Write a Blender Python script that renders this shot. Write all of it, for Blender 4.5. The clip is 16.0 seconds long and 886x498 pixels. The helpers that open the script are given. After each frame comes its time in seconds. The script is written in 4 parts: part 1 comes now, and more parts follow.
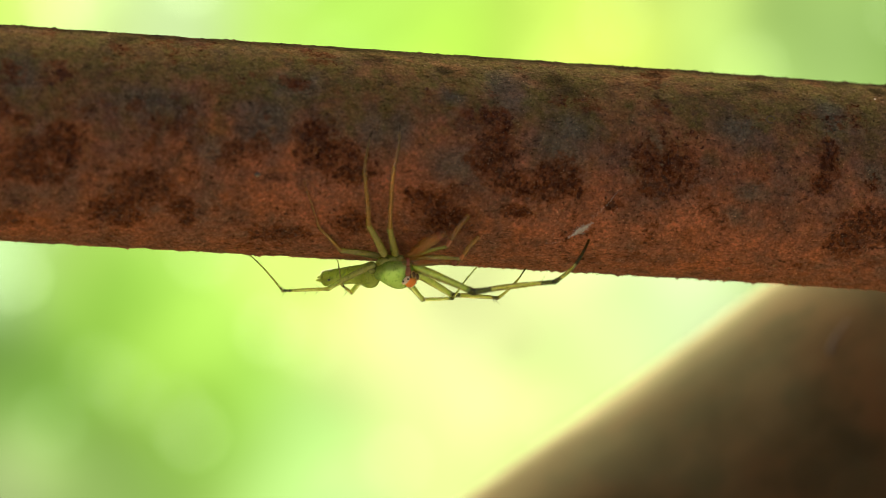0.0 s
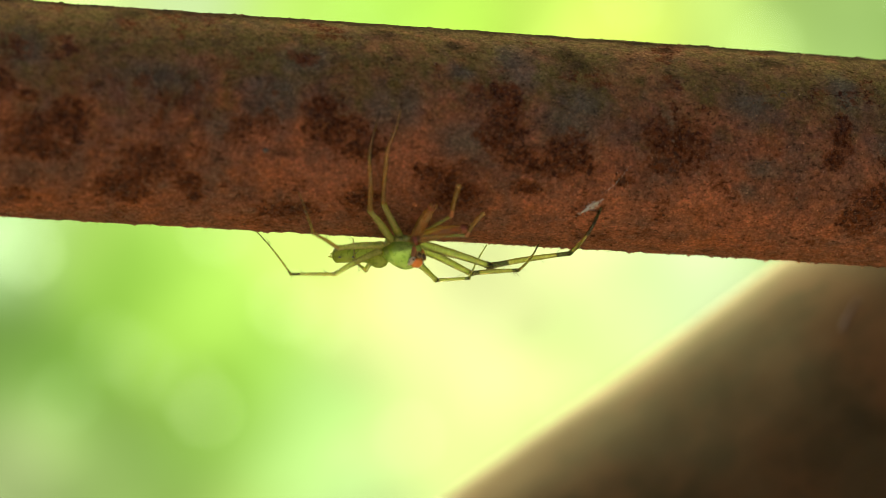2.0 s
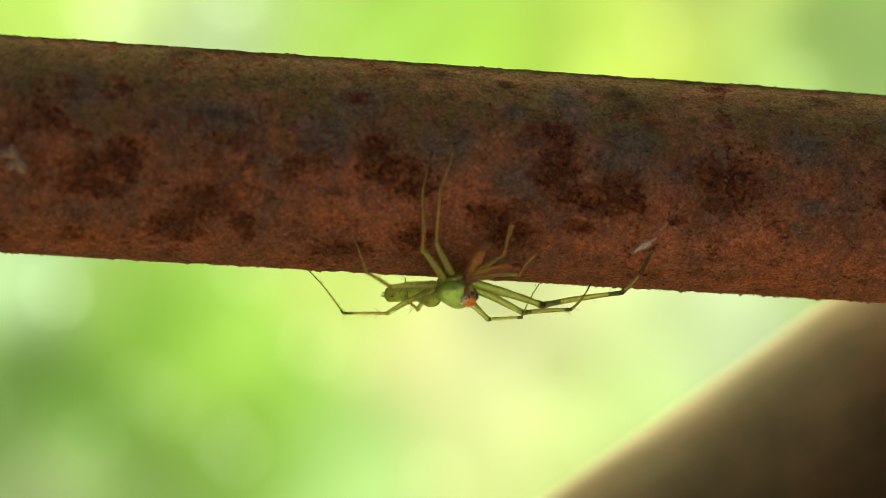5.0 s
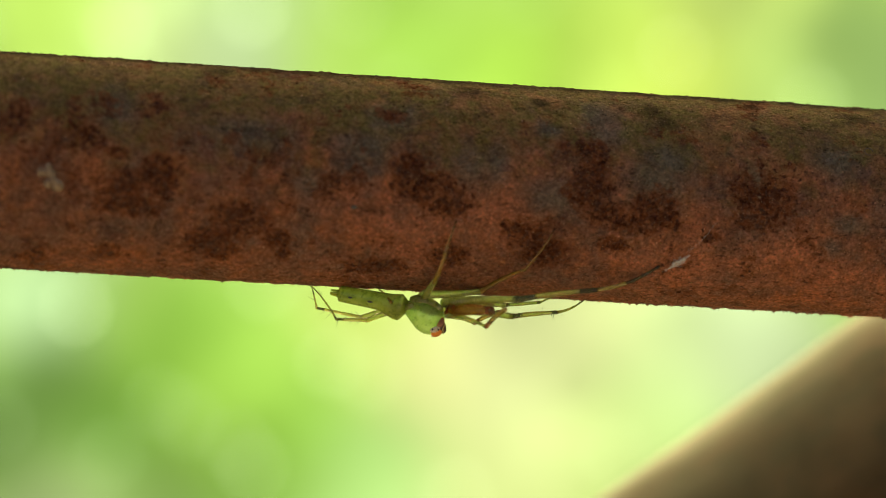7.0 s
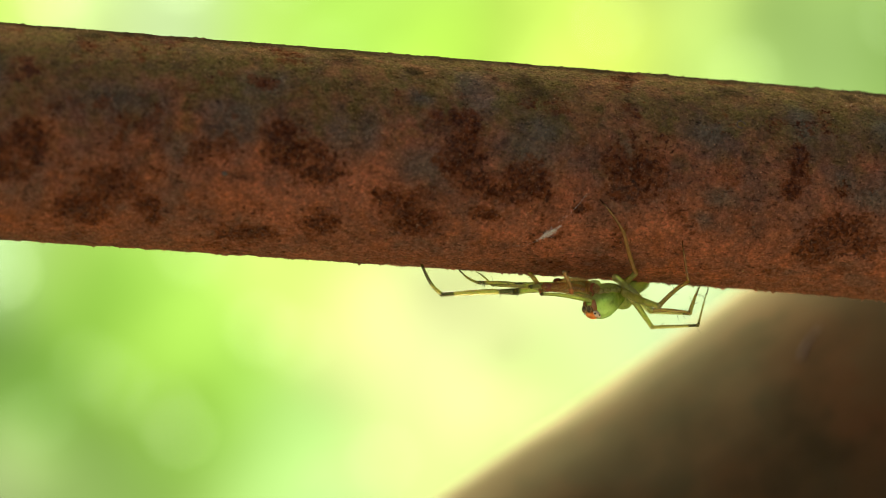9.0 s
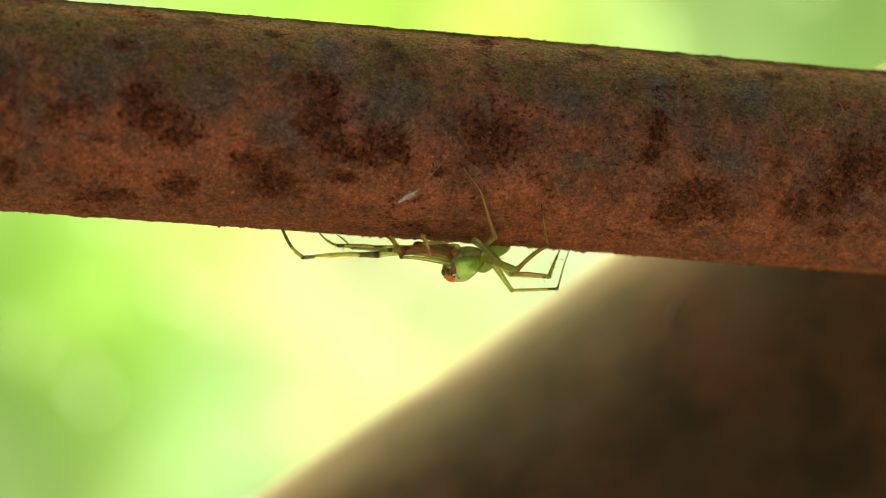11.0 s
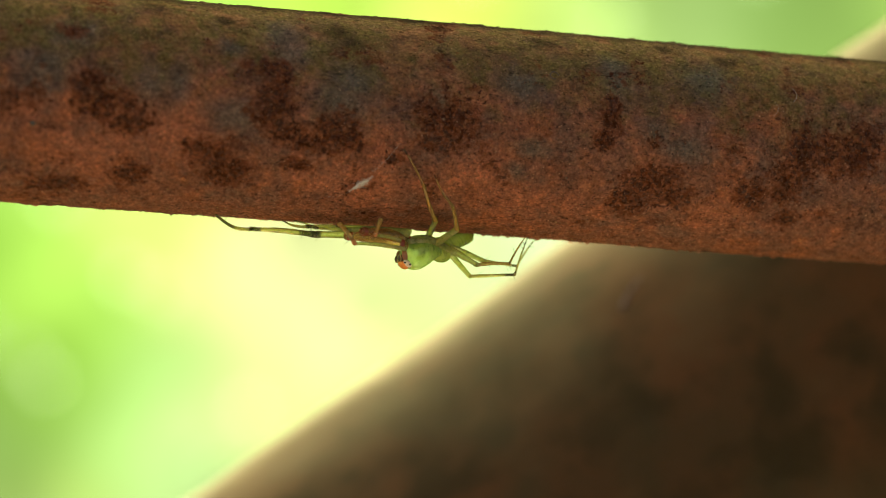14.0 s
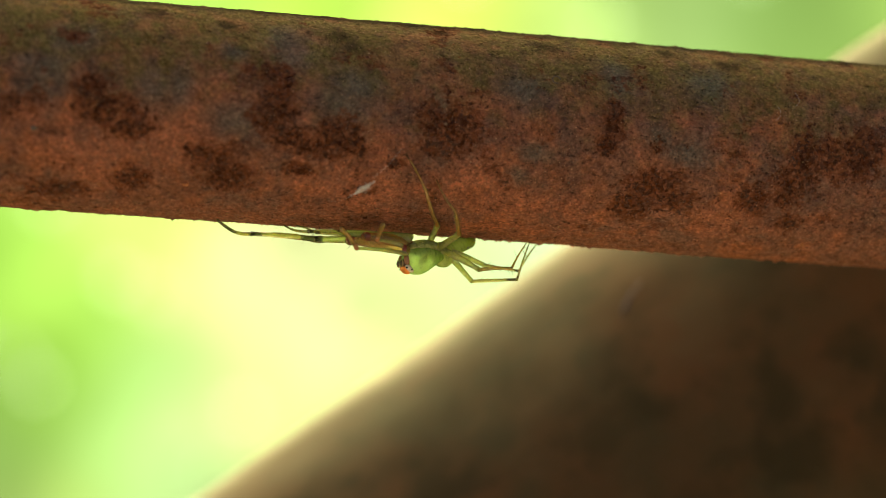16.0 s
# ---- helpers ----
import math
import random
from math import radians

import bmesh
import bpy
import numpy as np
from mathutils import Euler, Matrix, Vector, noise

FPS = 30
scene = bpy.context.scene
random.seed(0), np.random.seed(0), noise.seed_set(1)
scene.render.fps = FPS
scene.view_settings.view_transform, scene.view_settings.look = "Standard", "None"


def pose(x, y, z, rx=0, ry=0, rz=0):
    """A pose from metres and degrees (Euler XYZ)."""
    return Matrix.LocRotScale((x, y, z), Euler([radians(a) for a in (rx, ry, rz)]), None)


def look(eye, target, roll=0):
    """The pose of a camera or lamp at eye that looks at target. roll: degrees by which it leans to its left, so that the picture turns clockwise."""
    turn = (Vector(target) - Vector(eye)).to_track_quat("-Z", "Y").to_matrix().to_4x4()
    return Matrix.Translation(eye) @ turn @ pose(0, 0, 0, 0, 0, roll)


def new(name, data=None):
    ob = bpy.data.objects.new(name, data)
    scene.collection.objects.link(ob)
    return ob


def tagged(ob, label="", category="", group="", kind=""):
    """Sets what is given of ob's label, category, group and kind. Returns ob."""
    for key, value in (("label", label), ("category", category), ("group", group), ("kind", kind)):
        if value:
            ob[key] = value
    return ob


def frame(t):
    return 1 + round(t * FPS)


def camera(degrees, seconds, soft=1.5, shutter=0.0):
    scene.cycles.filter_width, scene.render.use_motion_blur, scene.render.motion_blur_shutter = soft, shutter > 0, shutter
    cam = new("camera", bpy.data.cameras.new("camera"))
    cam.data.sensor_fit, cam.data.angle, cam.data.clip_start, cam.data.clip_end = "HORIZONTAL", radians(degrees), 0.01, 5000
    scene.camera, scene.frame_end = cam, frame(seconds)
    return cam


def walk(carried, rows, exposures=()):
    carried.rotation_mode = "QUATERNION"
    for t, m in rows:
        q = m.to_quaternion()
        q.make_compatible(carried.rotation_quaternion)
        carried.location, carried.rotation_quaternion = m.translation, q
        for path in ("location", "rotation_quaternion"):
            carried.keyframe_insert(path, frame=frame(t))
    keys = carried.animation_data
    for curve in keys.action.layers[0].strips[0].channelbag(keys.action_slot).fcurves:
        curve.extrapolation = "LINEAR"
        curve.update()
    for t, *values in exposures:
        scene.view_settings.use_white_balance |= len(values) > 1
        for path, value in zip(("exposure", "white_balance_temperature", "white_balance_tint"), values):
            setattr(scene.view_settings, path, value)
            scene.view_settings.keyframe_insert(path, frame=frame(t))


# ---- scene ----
cam = camera(17.0, 16.0, 0.9)
PATH = [
    (0.0, 0.00000, 0.00000, 1.20000, 90.000, 0.000, 0.000),
    (0.5, 0.00077, 0.00076, 1.20000, 89.759, -0.027, 0.134),
    (1.0, 0.00072, 0.00141, 1.19999, 89.582, -0.040, 0.298),
    (1.5, 0.00045, 0.00160, 1.19999, 89.565, -0.056, 0.193),
    (2.0, 0.00042, 0.00217, 1.19999, 89.549, -0.053, 0.266),
    (2.5, -0.00001, 0.00201, 1.19999, 89.733, -0.108, 0.389),
    (3.0, -0.00015, 0.00235, 1.19999, 89.750, -0.084, 0.305),
    (3.2, -0.00093, 0.00209, 1.20000, 90.001, -0.074, 0.413),
    (5.3, -0.00256, 0.00208, 1.20002, 90.318, -0.074, 0.787),
    (5.5, -0.00296, 0.00207, 1.20003, 90.329, -0.067, 0.674),
    (6.0, -0.00324, 0.00189, 1.20005, 90.327, -0.038, 0.833),
    (6.5, -0.00373, 0.00171, 1.20007, 90.355, 0.030, 0.841),
    (7.0, -0.00378, 0.00127, 1.20009, 90.619, -0.010, 1.118),
    (7.5, -0.00343, 0.00166, 1.20011, 90.475, -0.094, 1.011),
    (8.0, -0.00305, 0.00163, 1.20013, 90.383, -0.099, 1.164),
    (8.5, -0.00161, 0.00068, 1.20015, 90.442, -0.437, 1.114),
    (9.0, 0.00239, 0.00113, 1.20018, 90.003, -0.686, -0.160),
    (9.5, 0.00477, -0.00014, 1.20018, 90.241, -0.783, -1.266),
    (10.0, 0.00643, -0.00025, 1.20018, 89.802, -0.942, -1.498),
    (10.2, 0.00736, 0.00026, 1.20021, 89.518, -0.925, -1.593),
    (12.3, 0.00828, 0.00084, 1.20035, 89.185, -0.607, -2.262),
    (12.5, 0.00794, 0.00083, 1.20039, 89.153, -0.571, -2.468),
    (13.0, 0.00844, 0.00113, 1.20043, 89.272, -0.629, -2.349),
    (13.5, 0.00886, 0.00166, 1.20047, 89.216, -0.722, -2.462),
    (14.0, 0.00799, 0.00200, 1.20050, 89.033, -0.786, -2.697),
    (14.5, 0.00675, 0.00180, 1.20054, 89.416, -0.712, -2.712),
    (15.0, 0.00711, 0.00252, 1.20059, 89.184, -0.738, -2.884),
    (15.5, 0.00710, 0.00287, 1.20064, 89.087, -0.695, -2.736),
    (16.0, 0.00700, 0.00281, 1.20069, 89.087, -0.750, -2.857),
]
# the camera's own exposure drifts a little; its white balance is slightly warm
EXPOSURES = [(t, 1.5 + d, 7000, 10) for t, d in ((0.0, 0.12), (2.0, 0.12), (3.0, 0.08), (5.5, -0.12), (8.0, -0.06), (8.5, -0.01), (9.0, 0.10), (9.5, 0.10), (10.0, 0.15), (12.5, 0.22), (16.0, 0.26))]
walk(cam, [(t, pose(x, y, z, rx, ry, rz)) for t, x, y, z, rx, ry, rz in PATH], EXPOSURES)
# a close-up lens: wide aperture, focused on the front of the pipe
cam.data.dof.use_dof = True
cam.data.dof.focus_distance = 0.2968
cam.data.dof.aperture_fstop = 15.0

# ---- light ----
world = bpy.data.worlds.new("sky")
scene.world = world
world.use_nodes = True
sky = world.node_tree.nodes.new("ShaderNodeTexSky")
sky.sky_type = "NISHITA"
sky.sun_disc = False
sky.sun_elevation, sky.sun_rotation = radians(46), radians(-20)
sky.air_density, sky.dust_density, sky.ozone_density = 0.12, 3.0, 0.0
background = world.node_tree.nodes["Background"]
world.node_tree.links.new(sky.outputs[0], background.inputs[0])
background.inputs[1].default_value = 0.15
sun_data = bpy.data.lights.new("sun", "SUN")
sun_data.energy, sun_data.angle, sun_data.color = 0.40, radians(60), (1.0, 0.80, 0.36)
sun = new("sun", sun_data)
sun.matrix_world = look((-1.02, 2.90, 4.29), (0, 0.1, 1.2))

MM = 0.001
LIFT = 1.2                                    # height of the lens above the ground


# ---- materials ----
class Nodes:
    """Short hand for a node material."""

    def __init__(self, name):
        self.mat = bpy.data.materials.new(name)
        self.mat.use_nodes = True
        self.tree = self.mat.node_tree
        self.bsdf = self.tree.nodes["Principled BSDF"]
        self.out = self.tree.nodes["Material Output"]

    def add(self, kind, **inputs):
        node = self.tree.nodes.new("ShaderNode" + kind)
        for key, value in inputs.items():
            self.put(node, key.replace("_", " "), value)
        return node

    def put(self, node, key, value):
        if isinstance(value, bpy.types.NodeSocket):
            self.tree.links.new(value, node.inputs[key])
        else:
            node.inputs[key].default_value = value

    def noise(self, scale, detail=4.0, rough=0.55, vector=None):
        node = self.add("TexNoise", Scale=scale, Detail=detail, Roughness=rough)
        self.tree.links.new(vector or self.coord(), node.inputs["Vector"])
        return node.outputs["Fac"]

    def coord(self):
        return self.add("TexCoord").outputs["Object"]

    def ramp(self, fac, low, high, a=0.0, b=1.0):
        node = self.add("MapRange", Value=fac)
        for i, v in ((1, low), (2, high), (3, a), (4, b)):
            node.inputs[i].default_value = v
        return node.outputs[0]

    def math(self, op, a, b=0.0):
        node = self.add("Math")
        node.operation = op
        self.put(node, 0, a)
        self.put(node, 1, b)
        return node.outputs[0]

    def mix(self, fac, a, b):
        node = self.add("Mix")
        node.data_type = "RGBA"
        for i, v in ((0, fac), (6, a), (7, b)):
            if isinstance(v, tuple):
                v = (*v, 1.0)
            self.put(node, i, v)
        return node.outputs[2]

    def shade(self, colour, factor):
        node = self.add("VectorMath")
        node.operation = "SCALE"
        self.tree.links.new(colour, node.inputs[0])
        self.tree.links.new(factor, node.inputs["Scale"])
        return node.outputs[0]

    def bump(self, height, strength, distance):
        node = self.add("Bump", Height=height, Strength=strength, Distance=distance)
        return node.outputs[0]


def rust_material():
    n = Nodes("rusted_steel")
    attr = n.add("Attribute")
    attr.attribute_name = "wear"
    split = n.add("SeparateColor")
    n.tree.links.new(attr.outputs["Color"], split.inputs[0])
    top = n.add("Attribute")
    top.attribute_name = "dark_top"
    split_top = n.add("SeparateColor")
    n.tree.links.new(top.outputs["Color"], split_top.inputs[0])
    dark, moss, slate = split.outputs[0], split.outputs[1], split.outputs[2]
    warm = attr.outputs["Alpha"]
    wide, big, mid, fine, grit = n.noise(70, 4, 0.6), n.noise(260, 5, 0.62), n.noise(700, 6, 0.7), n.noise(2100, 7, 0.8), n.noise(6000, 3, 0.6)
    dark_top = split_top.outputs[0]
    halo = n.ramp(n.math("ADD", dark, n.math("MULTIPLY", n.math("SUBTRACT", n.noise(1300, 6, 0.7), 0.5), 2.2)), 0.24, 0.44, 0, 0.85)
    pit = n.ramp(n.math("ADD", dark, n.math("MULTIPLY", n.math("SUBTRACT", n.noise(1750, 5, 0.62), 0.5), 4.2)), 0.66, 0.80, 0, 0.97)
    base = n.mix(n.ramp(big, 0.40, 0.60), (0.150, 0.086, 0.058), (0.290, 0.106, 0.046))
    base = n.mix(n.ramp(wide, 0.44, 0.60, 0, 0.60), base, (0.150, 0.080, 0.054))
    base = n.mix(n.ramp(mid, 0.46, 0.64, 0, 0.75), base, (0.158, 0.070, 0.046))
    base = n.mix(n.math("MULTIPLY", warm, n.ramp(fine, 0.38, 0.58, 0.2, 0.95)), base, (0.365, 0.130, 0.064))
    base = n.mix(n.math("MULTIPLY", moss, n.ramp(mid, 0.34, 0.58, 0.62, 1.0)), base, (0.128, 0.104, 0.032))
    base = n.mix(n.math("MULTIPLY", warm, n.ramp(mid, 0.40, 0.60, 0.15, 0.65)), base, (0.31, 0.122, 0.066))
    base = n.mix(n.math("MULTIPLY", slate, n.ramp(fine, 0.34, 0.60, 0.70, 1.0)), base, (0.084, 0.096, 0.078))
    base = n.mix(n.math("MULTIPLY", halo, n.ramp(fine, 0.42, 0.60, 1.0, 0.45)), base, (0.118, 0.038, 0.014))
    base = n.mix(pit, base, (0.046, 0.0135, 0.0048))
    base = n.mix(n.ramp(fine, 0.58, 0.65, 0, 0.50), base, (0.040, 0.016, 0.010))
    base = n.shade(base, n.ramp(n.noise(1500, 9, 0.9), 0.38, 0.62, 0.76, 1.26))
    # swells of the crust, relief shading put into colour: dull plum hollows between brighter, redder crests
    swell = n.noise(430, 6, 0.66)
    base = n.mix(n.ramp(swell, 0.48, 0.36, 0, 0.35), base, (0.096, 0.060, 0.046))
    base = n.shade(base, n.ramp(swell, 0.36, 0.64, 0.96, 1.22))
    # short cracks that run along the pipe, their shade put into the colour
    stretch = n.add("Mapping", Vector=n.coord())
    stretch.inputs["Scale"].default_value = (0.42, 1.0, 1.0)
    crack = n.noise(2700, 3, 0.55, stretch.outputs[0])
    base = n.shade(base, n.ramp(crack, 0.62, 0.68, 1.0, 0.42))
    # small pock marks painted as shaded hollows, and pale specks
    base = n.shade(base, n.ramp(n.noise(3600, 2, 0.5), 0.65, 0.70, 1.0, 0.30))
    base = n.mix(n.ramp(n.noise(7000, 1, 0.5), 0.735, 0.77, 0, 0.8), base, (0.70, 0.46, 0.28))
    # crisp crumbs of crust, with crease shade painted between them
    bend = n.add("VectorMath")
    bend.operation = "MULTIPLY_ADD"
    n.tree.links.new(n.add("TexNoise", Scale=2600.0, Detail=3.0).outputs["Color"], bend.inputs[0])
    bend.inputs[1].default_value = (0.0004, 0.0004, 0.0004)
    n.tree.links.new(n.coord(), bend.inputs[2])
    crumbs = n.add("TexVoronoi", Scale=3300.0, Randomness=1.0)
    n.tree.links.new(bend.outputs[0], crumbs.inputs["Vector"])
    pick = n.add("SeparateColor")
    n.tree.links.new(crumbs.outputs["Color"], pick.inputs[0])
    crumb, edge = pick.outputs[0], crumbs.outputs["Distance"]
    base = n.shade(base, n.ramp(crumb, 0.05, 0.95, 1.43, 2.44))
    base = n.shade(base, n.ramp(edge, 0.45, 0.85, 1.04, 0.76))
    base = n.mix(n.math("MULTIPLY", n.math("MULTIPLY", dark, n.ramp(pick.outputs[1], 0.50, 0.75)), n.ramp(mid, 0.40, 0.6, 0.35, 0.95)), base, (0.26, 0.080, 0.030))
    # fine grains: lit tops and shaded hollows painted into the colour
    base = n.mix(n.math("MULTIPLY", n.ramp(grit, 0.60, 0.70), 0.50), base, (0.60, 0.29, 0.17))
    base = n.mix(n.math("MULTIPLY", n.ramp(grit, 0.38, 0.30), 0.4), base, (0.038, 0.018, 0.012))
    # darker along the top edge and at CRUST_LUMPS
    base = n.mix(n.math("MULTIPLY", dark_top, n.ramp(mid, 0.30, 0.66, 1.0, 0.5)), base, (0.030, 0.028, 0.014))
    n.tree.links.new(base, n.bsdf.inputs["Base Color"])
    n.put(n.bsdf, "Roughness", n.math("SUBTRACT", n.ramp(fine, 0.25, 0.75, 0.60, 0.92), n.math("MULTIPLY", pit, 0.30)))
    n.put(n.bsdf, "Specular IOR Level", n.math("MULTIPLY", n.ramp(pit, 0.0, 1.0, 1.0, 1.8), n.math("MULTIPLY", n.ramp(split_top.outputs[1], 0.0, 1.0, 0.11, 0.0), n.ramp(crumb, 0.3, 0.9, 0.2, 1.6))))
    height = n.math("ADD", n.math("MULTIPLY", n.ramp(edge, 0.0, 0.8, 0.16, 0.0), n.ramp(crumb, 0.0, 1.0, 0.4, 1.4)), n.math("ADD", n.math("ADD", n.math("ADD", n.math("MULTIPLY", swell, 0.7), n.math("MULTIPLY", mid, 0.6)), n.math("MULTIPLY", fine, 0.4)), n.math("SUBTRACT", n.math("MULTIPLY", grit, 0.12), n.ramp(crack, 0.56, 0.66, 0.0, 0.25))))
    n.put(n.bsdf, "Normal", n.bump(height, 1.0, 0.0012))
    return n.mat


def tube_material():
    n = Nodes("old_brown_paint")
    big, mid, fine = n.noise(48, 4, 0.6), n.noise(105, 4), n.noise(900, 4)
    base = n.mix(n.ramp(big, 0.40, 0.62), (0.030, 0.020, 0.011), (0.066, 0.024, 0.011))
    base = n.mix(n.ramp(mid, 0.50, 0.64, 0, 0.85), base, (0.014, 0.007, 0.005))
    base = n.mix(n.ramp(mid, 0.44, 0.36, 0, 0.5), base, (0.066, 0.034, 0.016))
    n.tree.links.new(base, n.bsdf.inputs["Base Color"])
    n.put(n.bsdf, "Roughness", 0.9)
    n.put(n.bsdf, "Specular IOR Level", 0.0)
    relief = n.bump(fine, 0.4, 0.0004)
    n.put(n.bsdf, "Normal", relief)
    gloss = n.add("BsdfGlossy", Color=(0.79, 0.78, 0.45, 1.0), Normal=relief)
    n.put(gloss, "Roughness", n.ramp(mid, 0.3, 0.7, 0.80, 0.88))
    edge = n.add("Fresnel", IOR=1.52)
    blend = n.add("MixShader")
    n.put(blend, 0, n.math("MULTIPLY", edge.outputs[0], 0.86))
    n.tree.links.new(n.bsdf.outputs[0], blend.inputs[1])
    n.tree.links.new(gloss.outputs[0], blend.inputs[2])
    n.tree.links.new(blend.outputs[0], n.out.inputs["Surface"])
    return n.mat


def living(name, colour, second, through_share=0.35, rough=0.38, scale=1500, spots=None, clear=0.0, banded=False, glassy=0.0):
    """Thin-skinned living tissue that lets some light through."""
    n = Nodes(name)
    base = n.mix(n.ramp(n.noise(scale, 4), 0.32, 0.68), colour, second)
    if glassy:
        base = n.mix(n.ramp(n.noise(scale * 3.1, 5, 0.7), 0.52, 0.66, 0, 0.55), base, tuple(0.28 * c for c in colour))
    if spots:
        base = n.mix(n.ramp(n.noise(scale * 0.55, 2), 0.66, 0.70, 0, 0.85), base, spots)
    if banded:
        attr = n.add("Attribute")
        attr.attribute_name = "band"
        edge = n.math("ADD", attr.outputs["Fac"], n.math("MULTIPLY", n.noise(3200, 4), 0.5))
        base = n.mix(n.ramp(edge, 0.55, 1.05, 0, 0.92), base, (0.036, 0.032, 0.014))
    n.tree.links.new(base, n.bsdf.inputs["Base Color"])
    n.put(n.bsdf, "Roughness", rough)
    n.put(n.bsdf, "Normal", n.bump(n.noise(scale * 4, 3), 0.4, 0.00006))
    n.put(n.bsdf, "Coat Weight", 0.5)
    n.put(n.bsdf, "Coat Roughness", 0.12)
    n.put(n.bsdf, "Subsurface Weight", through_share)
    n.put(n.bsdf, "Subsurface Radius", (1.0, 1.0, 0.45))
    n.put(n.bsdf, "Subsurface Scale", 0.0016)
    n.put(n.bsdf, "Transmission Weight", glassy)
    n.put(n.bsdf, "IOR", 1.34)
    last = n.bsdf
    if clear:
        glass = n.add("BsdfTransparent", Color=n.mix(0.55, base, (1.0, 1.0, 0.8)))
        last = n.add("MixShader")
        n.put(last, 0, clear)
        n.tree.links.new(n.bsdf.outputs[0], last.inputs[1])
        n.tree.links.new(glass.outputs[0], last.inputs[2])
    n.tree.links.new(last.outputs[0], n.out.inputs["Surface"])
    return n.mat


def plain(name, colour, rough=0.5, second=None, scale=900):
    n = Nodes(name)
    base = n.mix(n.ramp(n.noise(scale, 4), 0.3, 0.7), colour, second or tuple(c * 0.75 for c in colour))
    n.tree.links.new(base, n.bsdf.inputs["Base Color"])
    n.put(n.bsdf, "Roughness", rough)
    return n.mat


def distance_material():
    n = Nodes("glowing_greenery")
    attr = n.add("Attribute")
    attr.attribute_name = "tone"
    # emission stands in for sunlight on the leaves
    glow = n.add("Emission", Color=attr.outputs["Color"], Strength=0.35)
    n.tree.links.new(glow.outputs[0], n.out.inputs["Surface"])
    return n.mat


RUST_MAT = rust_material()
TUBE_MAT = tube_material()
CARAPACE_MAT = living("green_carapace", (0.36, 0.60, 0.10), (0.58, 0.76, 0.24), 0.9, 0.20, 700, clear=0.46, glassy=0.30)
ABDOMEN_MAT = living("olive_abdomen", (0.25, 0.34, 0.03), (0.40, 0.48, 0.075), 0.9, 0.26, 700, clear=0.32, glassy=0.15)
FEMUR_MAT = living("pale_green_leg", (0.47, 0.52, 0.12), (0.70, 0.70, 0.25), 0.85, 0.18, clear=0.26, banded=True, glassy=0.60)
AMBER_MAT = living("amber_leg", (0.51, 0.275, 0.08), (0.68, 0.44, 0.15), 0.75, 0.20, clear=0.30, banded=True, glassy=0.60)
# yellower copy of the amber leg, with the glow of backlit legs in its colour
BACKLIT_LEG_MAT = living("backlit_leg", (0.56, 0.48, 0.11), (0.76, 0.66, 0.24), 0.75, 0.20, clear=0.24, banded=True, glassy=0.62)
BAND_MAT = living("black_band", (0.022, 0.020, 0.014), (0.05, 0.045, 0.02), 0.1, 0.4)
BROWN_MAT = living("brown_jaw", (0.58, 0.24, 0.08), (0.80, 0.46, 0.17), 0.9, 0.14, 1000, clear=0.35, glassy=0.78)
RED_MAT = living("red_brown_skin", (0.26, 0.095, 0.035), (0.38, 0.16, 0.06), 0.35, 0.25, clear=0.1)
DARK_JAW_MAT = living("dark_jaw", (0.13, 0.028, 0.014), (0.20, 0.05, 0.02), 0.25, 0.25)
ORANGE_MAT = living("orange_scales", (0.82, 0.20, 0.025), (0.88, 0.30, 0.05), 0.15, 0.55, 4000)
WHITE_MAT = living("white_scales", (0.74, 0.66, 0.50), (0.56, 0.42, 0.26), 0.15, 0.6, 4000)
EYE_MAT = plain("black_eye", (0.012, 0.010, 0.008), 0.06)
AMBER_EYE_MAT = living("amber_eye", (0.060, 0.030, 0.010), (0.10, 0.055, 0.018), 0.10, 0.05)
EYE_RING_MAT = living("pale_eye_ring", (0.30, 0.16, 0.045), (0.44, 0.28, 0.08), 0.5, 0.25)
HAIR_MAT = plain("dark_bristle", (0.030, 0.026, 0.014), 0.5)
SILK_MAT = plain("white_silk", (0.88, 0.86, 0.80), 0.6, (0.82, 0.80, 0.72), 1500)
GRIT_MAT = living("gold_lit_grit", (0.84, 0.60, 0.24), (0.56, 0.27, 0.09), 0.6, 0.3, 3000, clear=0.25)
ORANGE_RUST_MAT = plain("orange_rust", (0.52, 0.20, 0.065), 0.7, (0.34, 0.11, 0.035), 3000)
FLAKE_MAT = plain("pale_chip", (0.30, 0.23, 0.15), 0.8, (0.16, 0.09, 0.05), 2500)
SMEAR_MAT = plain("pale_smear", (0.15, 0.12, 0.09), 0.8, (0.11, 0.08, 0.06), 1500)
BOUNCE_SOIL_MAT = plain("dry_soil", (0.50, 0.40, 0.25), 0.9, (0.40, 0.34, 0.19), 14)
DISTANCE_MAT = distance_material()


# ---- building helpers ----
def mesh_object(name, bm, materials, parent=None, label=""):
    me = bpy.data.meshes.new(name)
    bm.to_mesh(me)
    bm.free()
    for m in materials:
        me.materials.append(m)
    me.polygons.foreach_set("use_smooth", [True] * len(me.polygons))
    ob = new(name, me)
    if parent:
        ob.parent = parent
    if label:
        tagged(ob, label)
    return ob


def part(name, bm, material, parent, label=""):
    mats = material if isinstance(material, (list, tuple)) else [material]
    return mesh_object(name, bm, mats, parent, label)


